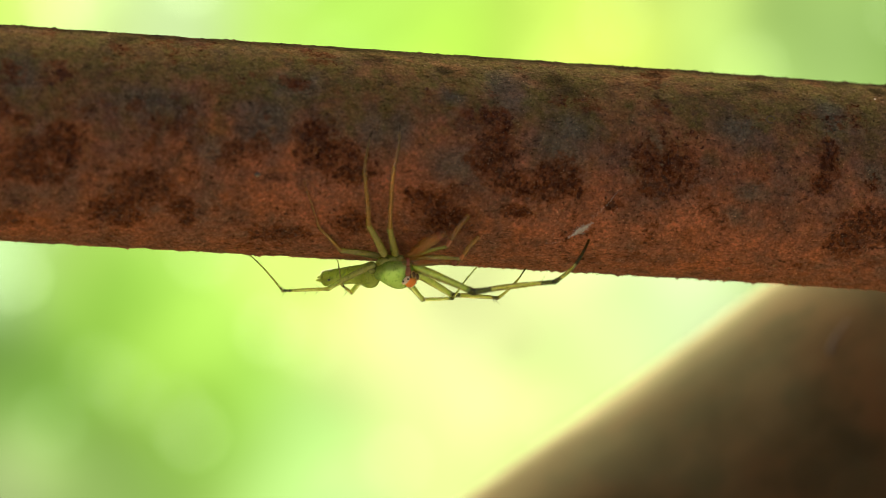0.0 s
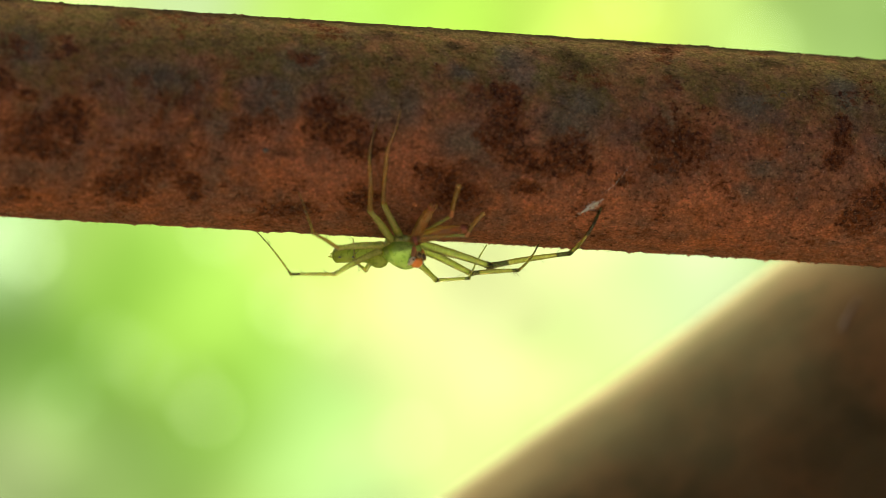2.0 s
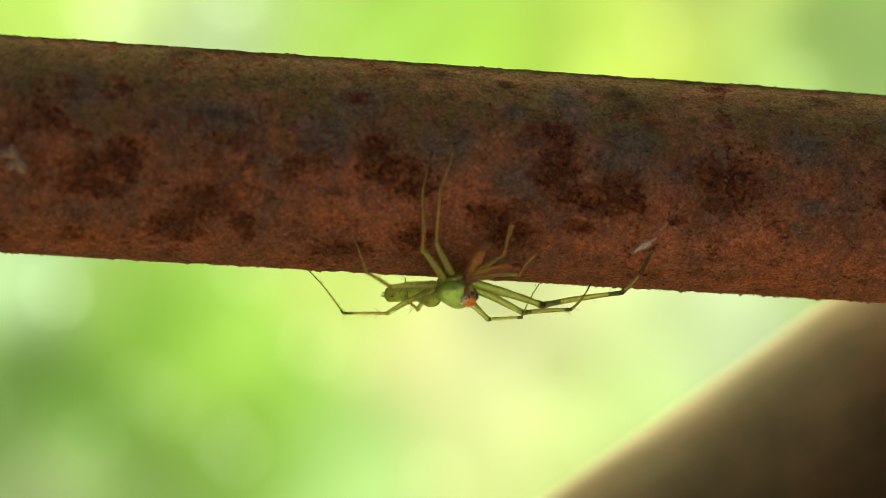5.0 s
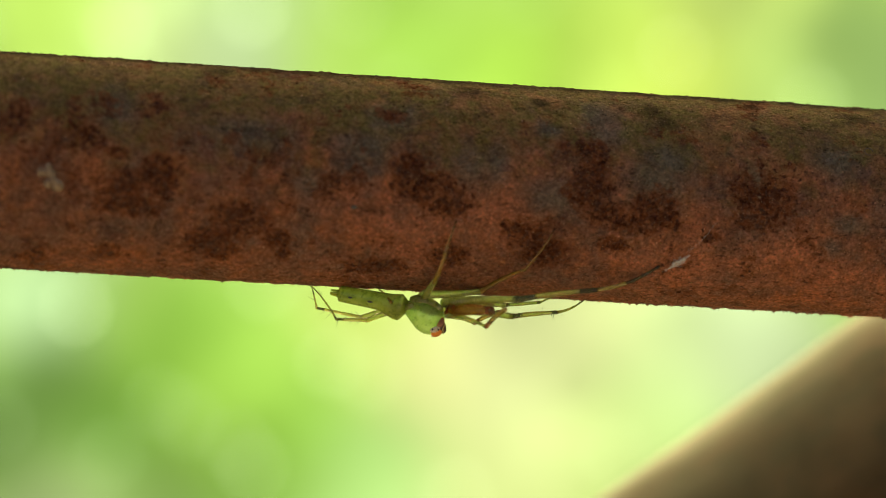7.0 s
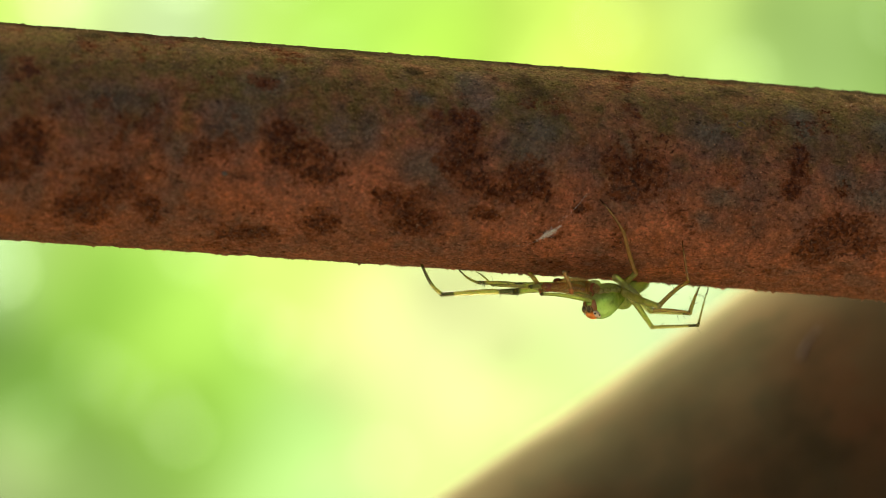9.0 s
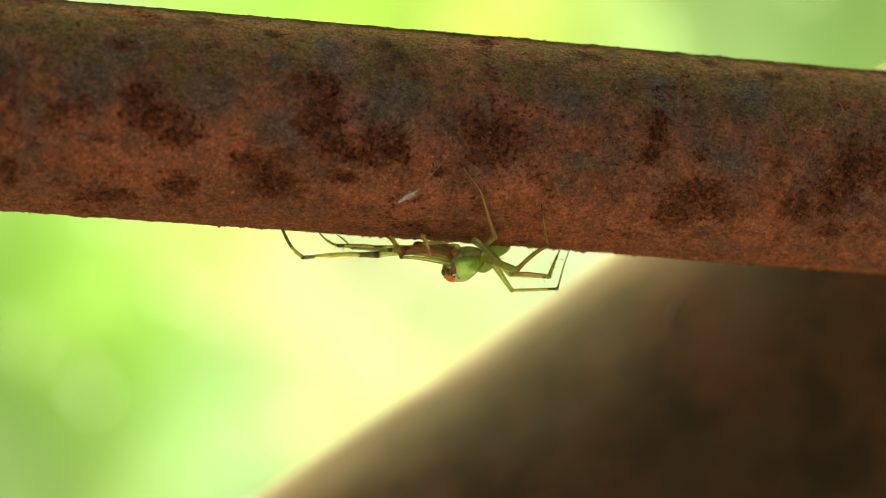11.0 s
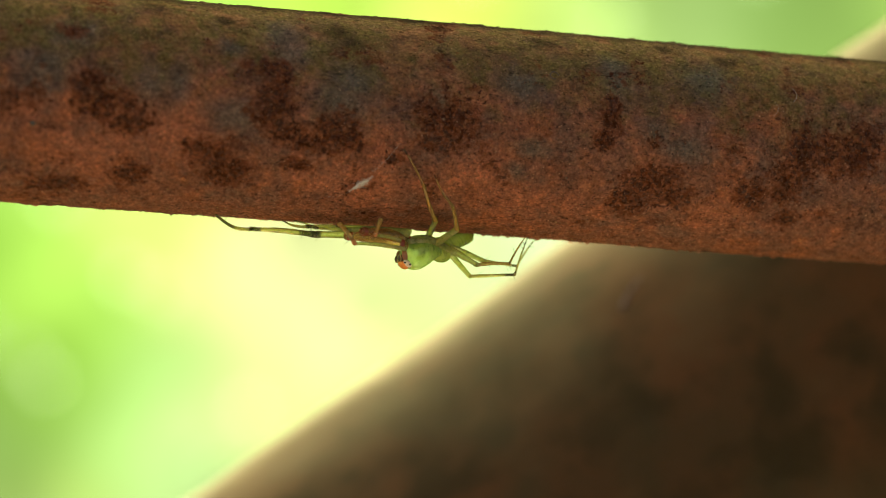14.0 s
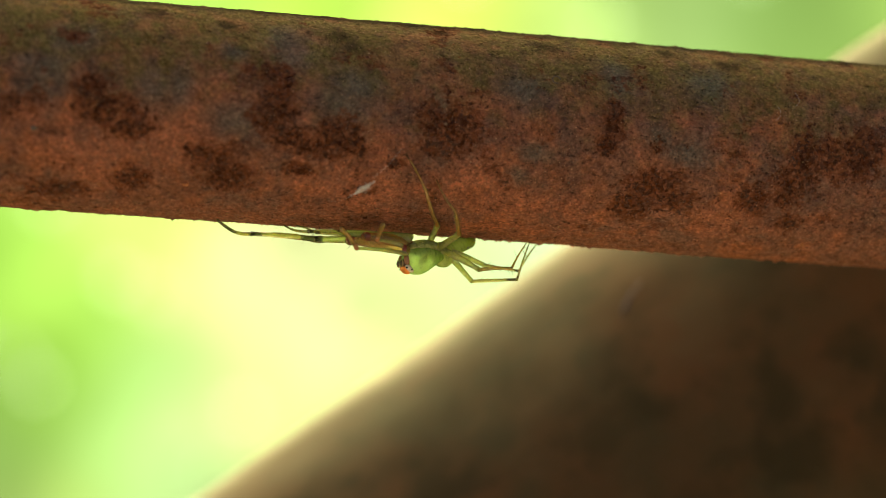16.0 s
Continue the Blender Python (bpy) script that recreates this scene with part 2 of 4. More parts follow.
def grid_mesh(name, verts, rows, cols, wrap):
    """A mesh from a rows x cols sheet of points; wrap closes each row into a ring."""
    i, j = np.meshgrid(np.arange(rows - 1), np.arange(cols if wrap else cols - 1), indexing="ij")
    j2 = (j + 1) % cols
    quads = np.stack([i * cols + j, i * cols + j2, (i + 1) * cols + j2, (i + 1) * cols + j], -1).reshape(-1, 4)
    if wrap:
        quads = quads[:, ::-1].copy()
    me = bpy.data.meshes.new(name)
    me.vertices.add(len(verts))
    me.vertices.foreach_set("co", verts.astype(np.float32).ravel())
    me.loops.add(quads.size)
    me.loops.foreach_set("vertex_index", quads.astype(np.int32).ravel())
    me.polygons.add(len(quads))
    me.polygons.foreach_set("loop_start", np.arange(0, quads.size, 4, dtype=np.int32))
    me.polygons.foreach_set("use_smooth", np.ones(len(quads), dtype=bool))
    me.update(calc_edges=True)
    return me


def lattice(x, y, seed):
    """Smooth value noise over a plane, 0 to 1."""
    xi, yi = np.floor(x).astype(np.int64), np.floor(y).astype(np.int64)
    fx, fy = x - xi, y - yi
    fx, fy = fx * fx * (3 - 2 * fx), fy * fy * (3 - 2 * fy)

    def corner(a, b):
        h = np.sin(a * 127.1 + b * 311.7 + seed * 74.7) * 43758.5453
        return h - np.floor(h)

    low = corner(xi, yi) * (1 - fx) + corner(xi + 1, yi) * fx
    high = corner(xi, yi + 1) * (1 - fx) + corner(xi + 1, yi + 1) * fx
    return low * (1 - fy) + high * fy


def fractal(x, y, seed, octaves=4):
    total, size, norm = 0.0, 1.0, 0.0
    for k in range(octaves):
        total = total + size * lattice(x * 2 ** k, y * 2 ** k, seed + k * 3.1)
        norm += size
        size *= 0.55
    return total / norm


def smooth(a, b, v):
    u = np.clip((v - a) / (b - a), 0, 1)
    return u * u * (3 - 2 * u)


def frame_along(origin, along, back):
    """A pose with x along a line, y to its back and z up."""
    ax = Vector(along).normalized()
    fr = Vector(back)
    fr = (fr - ax * fr.dot(ax)).normalized()
    up = ax.cross(fr)
    return Matrix.Translation(origin) @ Matrix((ax, fr, up)).transposed().to_4x4()


# ---- the distance: out-of-focus greenery beyond the pipes, painted on a glowing shell ----
TONES = [
    # degrees right, degrees up, colour
    (-17.9, -0.8, "bfe6a4"), (-15.2, -1.1, "9cc65a"), (-17.5, -4.2, "7aa84a"), (-19.5, -6.0, "86b458"), (-15.2, -6.0, "88c24c"), (-12.9, -2.5, "a4e454"),
    (-10.1, -3.9, "c3ff69"), (-11.0, -5.7, "b9f55f"), (-8.7, -6.6, "98d04e"), (-7.1, -5.5, "aae65a"), (-5.0, -2.0, "e1ff82"),
    (-4.8, -7.1, "c3f58c"), (-5.7, -8.7, "aee077"), (-11.5, -8.5, "92c25a"), (-14.0, -9.6, "aad273"), (-17.2, -9.1, "c8e696"),
    (-2.5, -3.4, "faffa8"), (1.0, -3.4, "f4ffb2"), (1.0, -6.2, "f0ffa8"), (-0.2, -8.7, "eaff9e"), (4.4, -2.5, "f2ffae"),
    (6.7, -4.3, "d8fc9c"), (7.9, -2.5, "e1faaa"), (10.2, -2.5, "d7f0b4"), (4.4, -5.7, "e2fc9a"), (-3.5, -11.0, "c4ec96"),
]
HIGH_TONES = [
    (-17.3, 10.1, "cdfa6e"), (-14.0, 9.7, "dcfaa0"), (-10.1, 9.5, "d2f0af"), (-6.7, 9.3, "beeb6e"), (-3.7, 9.5, "b4eb5f"),
    (1.0, 9.5, "bef55a"), (4.4, 9.1, "d7ff6e"), (7.9, 8.6, "e4ff6e"), (11.3, 8.8, "c0e478"), (14.8, 9.1, "98be66"),
    (17.1, 8.1, "9ec470"), (19.5, 8.0, "8ab45a"), (22.0, 8.0, "88b056"), (10.0, 11.5, "d9f882"), (-10.0, 12.5, "c8ee96"), (0.0, 12.5, "c0f070"),
]

GLINTS = [(-16.8, -1.0, 1.8), (-9.6, -7.4, 1.2), (-13.4, -4.8, 0.8), (-6.4, -3.2, 1.0), (7.6, 9.4, 0.8)]


def linear(text):
    vals = [int(text[i:i + 2], 16) / 255 for i in (0, 2, 4)]
    return np.array([v / 12.92 if v < 0.04 else ((v + 0.055) / 1.055) ** 2.4 for v in vals])


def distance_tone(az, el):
    """Glow that paints the far greenery by direction in degrees: soft patches, glints and, higher up, an added bright
    band as pale sky between leaves.
    """
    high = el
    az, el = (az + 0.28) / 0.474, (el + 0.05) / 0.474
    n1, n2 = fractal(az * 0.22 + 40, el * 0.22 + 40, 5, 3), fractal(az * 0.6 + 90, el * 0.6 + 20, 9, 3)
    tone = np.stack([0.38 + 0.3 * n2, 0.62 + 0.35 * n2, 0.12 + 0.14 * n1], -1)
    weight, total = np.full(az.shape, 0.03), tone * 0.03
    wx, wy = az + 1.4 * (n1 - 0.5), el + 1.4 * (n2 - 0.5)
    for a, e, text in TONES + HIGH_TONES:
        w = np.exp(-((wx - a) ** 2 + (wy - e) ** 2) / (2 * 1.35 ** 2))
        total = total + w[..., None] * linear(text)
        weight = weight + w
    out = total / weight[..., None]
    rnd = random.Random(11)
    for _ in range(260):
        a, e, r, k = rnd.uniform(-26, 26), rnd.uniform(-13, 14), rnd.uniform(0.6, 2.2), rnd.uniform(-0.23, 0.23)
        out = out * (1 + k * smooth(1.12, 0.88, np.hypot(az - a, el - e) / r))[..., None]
    # bright spots painted as glints between the leaves, which the lens spreads into pale discs
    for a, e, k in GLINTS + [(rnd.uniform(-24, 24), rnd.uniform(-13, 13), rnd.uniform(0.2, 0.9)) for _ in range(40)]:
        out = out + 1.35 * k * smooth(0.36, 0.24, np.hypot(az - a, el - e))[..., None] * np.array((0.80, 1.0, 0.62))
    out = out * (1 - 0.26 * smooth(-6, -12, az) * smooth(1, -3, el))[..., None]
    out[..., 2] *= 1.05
    # bright band above the view, added to light the rims of the pipes
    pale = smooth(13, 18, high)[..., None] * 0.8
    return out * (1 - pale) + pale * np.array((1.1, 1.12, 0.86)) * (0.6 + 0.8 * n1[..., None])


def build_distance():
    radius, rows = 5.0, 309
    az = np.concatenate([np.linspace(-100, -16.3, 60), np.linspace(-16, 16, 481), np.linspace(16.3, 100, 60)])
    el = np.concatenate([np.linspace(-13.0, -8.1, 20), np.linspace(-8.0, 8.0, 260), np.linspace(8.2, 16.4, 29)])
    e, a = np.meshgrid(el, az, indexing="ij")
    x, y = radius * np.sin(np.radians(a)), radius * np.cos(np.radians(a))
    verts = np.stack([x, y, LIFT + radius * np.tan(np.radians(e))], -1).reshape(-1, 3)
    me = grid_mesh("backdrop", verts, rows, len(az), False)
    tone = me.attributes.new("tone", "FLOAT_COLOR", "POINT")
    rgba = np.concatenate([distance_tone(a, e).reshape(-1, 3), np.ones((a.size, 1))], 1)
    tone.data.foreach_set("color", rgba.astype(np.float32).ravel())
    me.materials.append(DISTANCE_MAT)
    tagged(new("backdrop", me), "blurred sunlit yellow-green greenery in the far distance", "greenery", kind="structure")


# unseen ground, made pale to bounce light up at the pipes
def build_ground():
    bm = bmesh.new()
    rings = [0.0, 1.0, 2.0, 3.0, 4.0, 5.2, 12, 60, 400, 2000]
    last = None
    for r in rings[1:]:
        ring = [bm.verts.new((r * math.sin(k * math.tau / 48), r * math.cos(k * math.tau / 48), 0.02 * math.sin(k * 2.3 + r) if r < 5 else 0)) for k in range(48)]
        if last:
            for k in range(48):
                bm.faces.new((last[k], last[(k + 1) % 48], ring[(k + 1) % 48], ring[k]))
        else:
            bm.faces.new(ring)
        last = ring
    bmesh.ops.recalc_face_normals(bm, faces=bm.faces)
    tagged(mesh_object("ground", bm, [BOUNCE_SOIL_MAT]), "pale dry soil under the metal pipes", "ground", kind="structure")


# ---- the rusty pipe ----
PIPE_R = 10.65
PIPE = frame_along((0, 0.300634, LIFT + 0.009066), (0.98482, 0.16466, -0.05496), (0, 1, 0))
# along the pipe, round it from its front, half width and half height, all in millimetres
DARK_WEST = [(-42.1, -2.6, 2.0, 1.7), (-41.2, -4.1, 2.6, 0.9), (-38.7, -1.0, 1.5, 1.8), (-30.6, -4.9, 2.4, 1.6), (-33.1, -7.6, 2.2, 1.6), (-26.9, -6.7, 1.1, 1.1), (-17.2, -9.9, 2.5, 1.1), (-14.3, 1.4, 1.6, 1.1), (-13.1, -0.2, 2.2, 1.4), (-11.1, -1.8, 2.3, 1.2)]
DARK_MIDDLE = [(3.0, 4.3, 1.9, 1.0), (4.3, 3.5, 1.0, 1.0), (3.6, 1.2, 1.5, 1.9), (2.6, -0.6, 1.5, 1.0), (5.3, -1.9, 1.7, 1.1), (7.0, -2.7, 1.5, 0.7), (9.7, -1.6, 1.9, 1.7), (11.3, -2.5, 1.2, 0.8), (-3.6, -4.1, 1.4, 0.8), (-2.1, -4.9, 1.7, 1.2), (-0.8, -6.6, 1.9, 1.4), (6.1, -5.2, 1.4, 0.6), (-10.2, -7.7, 1.5, 1.3)]
DARK_EAST = [(21.4, 0.3, 1.8, 2.2), (19.0, 0.6, 1.5, 1.7), (20.0, -1.7, 2.3, 1.0), (15.6, -3.8, 0.7, 0.5), (37.4, 1.9, 0.9, 1.7), (36.6, -0.4, 0.9, 0.8), (37.3, 3.7, 0.6, 0.9), (42.0, -4.1, 2.6, 1.6), (40.1, -6.5, 1.6, 1.5), (44.1, -5.7, 2.6, 1.1), (57.6, -0.4, 1.5, 2.9), (55.9, -3.2, 1.5, 2.0), (52.9, -4.8, 1.5, 1.6), (56.8, -7.2, 1.0, 1.0), (60.6, 0.2, 1.6, 1.8), (63.6, 0.9, 1.9, 2.0)]
DARK_FAR_WEST = [(-44.0, 6.1, 1.1, 1.1), (-38.8, 6.0, 0.9, 0.8), (-45.9, 2.2, 1.8, 1.0), (-42.9, 1.1, 1.0, 0.7), (-38.3, -0.2, 1.7, 1.3), (-50.0, -11.1, 1.0, 1.3), (-46.8, -6.8, 0.5, 0.4), (-22.5, -1.0, 1.5, 1.0), (-26.2, -8.7, 0.9, 0.8), (-42.8, -9.9, 1.5, 0.9), (-16.6, 6.7, 1.1, 0.8), (-52.4, 3.8, 1.0, 1.5)]
CRUST_LUMPS = [(31.2, 11.0, 1.5, 0.9), (-8.2, 11.3, 1.1, 0.9), (-32.7, 12.7, 1.4, 1.0), (-1.2, 10.1, 0.8, 0.6), (10.0, 9.9, 1.0, 0.9), (11.2, 8.2, 0.8, 0.7), (50.2, 10.6, 1.2, 0.9), (44.0, 12.1, 0.8, 0.8), (20.5, 12.4, 1.0, 0.7)]
SLATE = [(-30.3, 3.7, 2.3, 1.5), (-18.8, 3.0, 2.3, 1.5), (-20.1, 1.0, 1.6, 1.0), (-23.8, -0.9, 1.5, 1.0), (-43.1, 5.8, 1.5, 1.7), (-8.7, 1.7, 1.9, 1.3), (-6.1, 1.9, 1.0, 1.7), (4.3, 8.2, 1.6, 2.0), (5.0, 6.1, 1.5, 1.4), (-0.9, 6.3, 0.9, 0.7), (-0.8, -0.7, 2.4, 1.4), (9.5, 1.5, 2.7, 2.0), (-16.6, 6.2, 1.7, 1.4), (37.9, 7.0, 1.0, 2.1), (19.8, 1.6, 0.8, 1.2), (42.2, 0.8, 1.4, 1.0), (45.4, -0.6, 2.3, 0.9), (47.6, 7.1, 2.0, 1.8), (28.3, 4.5, 2.0, 1.6), (29.6, -1.7, 1.7, 0.8), (28.2, -4.2, 1.0, 0.8), (10.9, 3.4, 2.3, 1.5)]
WARM = [(-5.0, -0.9, 2.6, 2.5), (6.4, 2.6, 0.9, 2.0), (-2.6, 1.2, 2.0, 1.2), (-28.7, 5.6, 3.4, 0.8), (-39.0, 5.8, 1.6, 1.6), (-17.3, -3.9, 2.2, 2.1), (-21.3, -1.9, 2.3, 1.7), (25.3, 2.7, 1.7, 0.8), (14.8, -3.1, 1.5, 1.7), (24.7, -4.6, 4.0, 1.5), (33.3, -8.0, 3.5, 1.6), (-37.6, -11.5, 4.5, 1.2), (5.0, 7.1, 1.0, 2.2), (-14.2, -5.1, 3.4, 2.5), (-6.2, -2.7, 2.8, 2.3), (12.0, -7.5, 3.4, 2.2), (28.2, -7.5, 3.4, 1.5), (44.6, 2.9, 1.5, 0.7), (34.0, 4.5, 1.7, 0.8), (49.7, -8.5, 2.4, 1.4)]


def pipe_wear(s, a):
    """Masks of wear over the pipe's skin: pits, moss, bare slate steel, warm rust."""
    rag = fractal(s * 0.55, a * 0.55, 3, 4) - 0.5
    rag2 = fractal(s * 1.3 + 30, a * 1.3, 8, 5) - 0.5

    def blots(spots, ragged, soft):
        out = np.zeros_like(s)
        for cs, ca, rs, ra in spots:
            d = np.sqrt(((s - cs) / rs) ** 2 + ((a - ca) / ra) ** 2) * 0.88
            out = np.maximum(out, smooth(1.60 + soft, 0.35 - soft, d + ragged * rag + 0.9 * rag2))
        return out

    dark = np.maximum(0.75 * blots(DARK_FAR_WEST, 1.0, 0.15), blots(DARK_WEST + DARK_MIDDLE + DARK_EAST, 0.9, 0.15))
    west = smooth(-8, -38, s)
    dark = np.maximum(dark, (0.40 + 0.12 * west) * smooth(0.60 - 0.12 * west, 0.80, fractal(s * 0.3 + 7, a * 0.3 + 3, 21, 4)))
    slate = 0.75 * blots(SLATE, 0.9, 0.35)
    warm = blots(WARM, 0.9, 0.4)
    warm = np.maximum(warm, 0.7 * smooth(0.56, 0.74, fractal(s * 0.32 + 17, a * 0.30, 31, 4)))
    warm = np.maximum(warm, 0.40 * smooth(-7, -14, a + 9 * rag))
    warm = warm * (1 - 0.55 * west) * (1 - 0.35 * smooth(25, 50, s))
    moss = smooth(-1.0, 9.0, a + 11 * rag) * smooth(19, 14, np.abs(a)) * (0.55 + 0.9 * (rag2 + 0.5))
    return np.clip(dark, 0, 1), np.clip(moss, 0, 1), np.clip(slate, 0, 1), np.clip(warm, 0, 1), 0.9 * blots(CRUST_LUMPS, 1.2, 0.0)


def build_pipe():
    s = np.concatenate([np.linspace(-900, -90, 28), np.linspace(-85, -58, 40), np.arange(-57, 78, 0.155), np.linspace(79, 110, 40), np.linspace(115, 900, 28)])
    front, rear = np.radians(np.arange(-112, 112, 0.83)), np.radians(np.arange(114, 247, 5))
    phi = np.concatenate([front, rear])
    ss, pp = np.meshgrid(s, phi, indexing="ij")
    wrapped = np.where(pp > math.pi, pp - math.tau, pp)
    aa = PIPE_R * wrapped
    dark, moss, slate, warm, lump = pipe_wear(ss, aa)
    fine = fractal(ss * 2.2, aa * 2.2, 51, 3) - 0.5
    pits = smooth(0.60, 0.78, fractal(ss * 1.5 + 5, aa * 1.5, 81, 3))
    lumps = fractal(ss * 0.5, aa * 0.5, 61, 3) - 0.5
    nubs = smooth(0.66, 0.9, fractal(ss * 2.1 + 11, aa * 2.1, 71, 3))
    r = PIPE_R + 0.14 * lumps + 0.22 * fine * (1 - 0.6 * smooth(3, 9, aa)) + (0.13 + 0.10 * smooth(-11, -15, aa)) * nubs - 0.22 * pits * (1 - 0.7 * smooth(3, 9, aa)) - 0.22 * dark * (0.5 + 1.6 * fine)
    # local x along, y to the back, z up
    sag = -0.24 * smooth(22, 60, ss)
    verts = np.stack([ss, -r * np.cos(pp), r * np.sin(pp) + sag], -1).reshape(-1, 3) * MM
    me = grid_mesh("pipe_wall", verts, len(s), len(phi), True)
    wear = me.attributes.new("wear", "FLOAT_COLOR", "POINT")
    wear.data.foreach_set("color", np.stack([dark, moss, slate, warm], -1).astype(np.float32).ravel())
    # ragged darker band along the top edge, joined by CRUST_LUMPS
    dark_top = np.clip(smooth(12.6, 14.6, aa + 2.2 * (fractal(ss * 0.4, aa * 0.4, 95, 3) - 0.5)), 0, 1)
    dark_top = np.maximum(dark_top, lump)
    top = me.attributes.new("dark_top", "FLOAT_COLOR", "POINT")
    top.data.foreach_set("color", np.stack([dark_top, smooth(3, 9, aa), dark_top, np.ones_like(dark_top)], -1).astype(np.float32).ravel())
    me.materials.append(RUST_MAT)
    pipe = tagged(new("rusty_pipe"), "rusted brown steel pipe with dark pits and olive moss on top", "pipe")
    pipe.matrix_world = PIPE
    wall = new("pipe_wall", me)
    wall.parent = pipe
    bm = bmesh.new()
    # mineral grains; their gold and crowding at the bottom rim paint its backlight
    for k in range(2300):
        cs = random.uniform(-52, 72)
        ca = random.choice((random.uniform(-15.5, -8.5), random.uniform(-15.5, -12.0), random.uniform(-17.6, -14.0), random.uniform(-17.6, -14.8), random.uniform(-17.6, -14.8), random.uniform(-10, 12)))
        size = random.uniform(0.025, 0.075)
        th = ca / PIPE_R
        at = Vector((cs, -(PIPE_R + 0.06) * math.cos(th), (PIPE_R + 0.06) * math.sin(th)))
        verts4 = [bm.verts.new((at + Vector((random.uniform(-1, 1), random.uniform(-1, 1), random.uniform(-1, 1))) * size * 1.6) * MM) for _ in range(4)]
        for tri in ((0, 1, 2), (0, 2, 3), (0, 3, 1), (1, 3, 2)):
            bm.faces.new([verts4[i] for i in tri])
    grit = part("grit", bm, GRIT_MAT, pipe, "scattered pale yellow mineral grains")
    grit["kind"] = "stuff"
    # a pale chip of old coating
    for k in range(7):
        bm = bmesh.new()
        cs, ca, size = -49.2 + random.uniform(-0.9, 0.9), -1.6 + random.uniform(-1.0, 1.0), random.uniform(0.32, 0.65)
        th = ca / PIPE_R
        ring = []
        for q in range(7):
            ang = q * math.tau / 7
            rr = size * random.uniform(0.7, 1.2)
            t2 = th + rr * math.sin(ang) / PIPE_R
            ring.append((cs + rr * math.cos(ang), t2))
        top = [bm.verts.new(Vector((c, -(PIPE_R + 0.16) * math.cos(t2), (PIPE_R + 0.16) * math.sin(t2))) * MM) for c, t2 in ring]
        low = [bm.verts.new(Vector((c, -(PIPE_R - 0.1) * math.cos(t2), (PIPE_R - 0.1) * math.sin(t2))) * MM) for c, t2 in ring]
        bm.faces.new(top)
        for q in range(7):
            bm.faces.new((top[q], low[q], low[(q + 1) % 7], top[(q + 1) % 7]))
        bmesh.ops.recalc_face_normals(bm, faces=bm.faces)
        part("coating_chip", bm, FLAKE_MAT, pipe, "small pale beige chip of old coating")
    # an orange flake of loose rust, and pale mineral marks
    flake_spots = ((59.35, -10.6, 0.40, ORANGE_RUST_MAT, "loose_flake", "loose bright orange flake of rust"), (-12.9, -8.6, 0.22, ORANGE_RUST_MAT, "loose_flake", "loose bright orange flake of rust"), (-4.6, -7.9, 0.30, ORANGE_RUST_MAT, "loose_flake", "loose bright orange flake of rust"), (27.6, 0.0, 0.10, FLAKE_MAT, "mineral_speck", "tiny pale mineral speck"), (33.3, -4.5, 0.12, FLAKE_MAT, "mineral_speck", "tiny pale mineral speck"), (-19.8, -2.9, 0.30, SMEAR_MAT, "mineral_speck", "dull pale mineral speck"), (20.2, 0.5, 0.14, FLAKE_MAT, "mineral_speck", "tiny pale mineral speck"), (6.9, 8.1, 0.12, FLAKE_MAT, "mineral_speck", "tiny pale mineral speck"))
    for cs, ca, size, mat, name, text in flake_spots:
        bm = bmesh.new()
        ring = [(cs + size * random.uniform(0.6, 1.2) * math.cos(q * math.tau / 8), ca + 0.8 * size * random.uniform(0.6, 1.2) * math.sin(q * math.tau / 8)) for q in range(8)]
        top = [bm.verts.new(on_pipe(c, a, random.uniform(0.10, 0.26))) for c, a in ring]
        low = [bm.verts.new(on_pipe(c, a, -0.15)) for c, a in ring]
        mid = bm.verts.new(on_pipe(cs, ca, 0.28))
        for q in range(8):
            bm.faces.new((top[q], top[(q + 1) % 8], mid))
            bm.faces.new((top[q], low[q], low[(q + 1) % 8], top[(q + 1) % 8]))
        bmesh.ops.recalc_face_normals(bm, faces=bm.faces)
        part(name, bm, mat, pipe, text)
    bm = bmesh.new()
    rim = [on_pipe(31.5 + 0.42 * math.cos(q * math.tau / 16), 6.0 + 0.42 * math.sin(q * math.tau / 16), 0.08) for q in range(14)]
    tube_along(bm, rim, [0.05 * MM] * 14, 5)
    part("mineral_ring", bm, SMEAR_MAT, pipe, "small dull pale mineral ring")
    return pipe


def tube_along(bm, points, radii, sides=6, slot=0):
    """Sweeps a round section along points."""
    rings, side = [], Vector((0.31, 0.87, 0.38))
    for i, p in enumerate(points):
        d = (points[min(i + 1, len(points) - 1)] - points[max(i - 1, 0)]).normalized()
        u = (side - d * side.dot(d)).normalized()
        v = d.cross(u)
        rings.append([bm.verts.new(p + (u * math.cos(k * math.tau / sides) + v * math.sin(k * math.tau / sides)) * radii[i]) for k in range(sides)])
    for a, b in zip(rings, rings[1:]):
        for k in range(sides):
            bm.faces.new((a[k], a[(k + 1) % sides], b[(k + 1) % sides], b[k])).material_index = slot
    bm.faces.new(list(reversed(rings[0]))).material_index = slot
    bm.faces.new(rings[-1]).material_index = slot


def on_pipe(s, a, off=0.1):
    th = a / PIPE_R
    return Vector((s, -(PIPE_R + off) * math.cos(th), (PIPE_R + off) * math.sin(th))) * MM


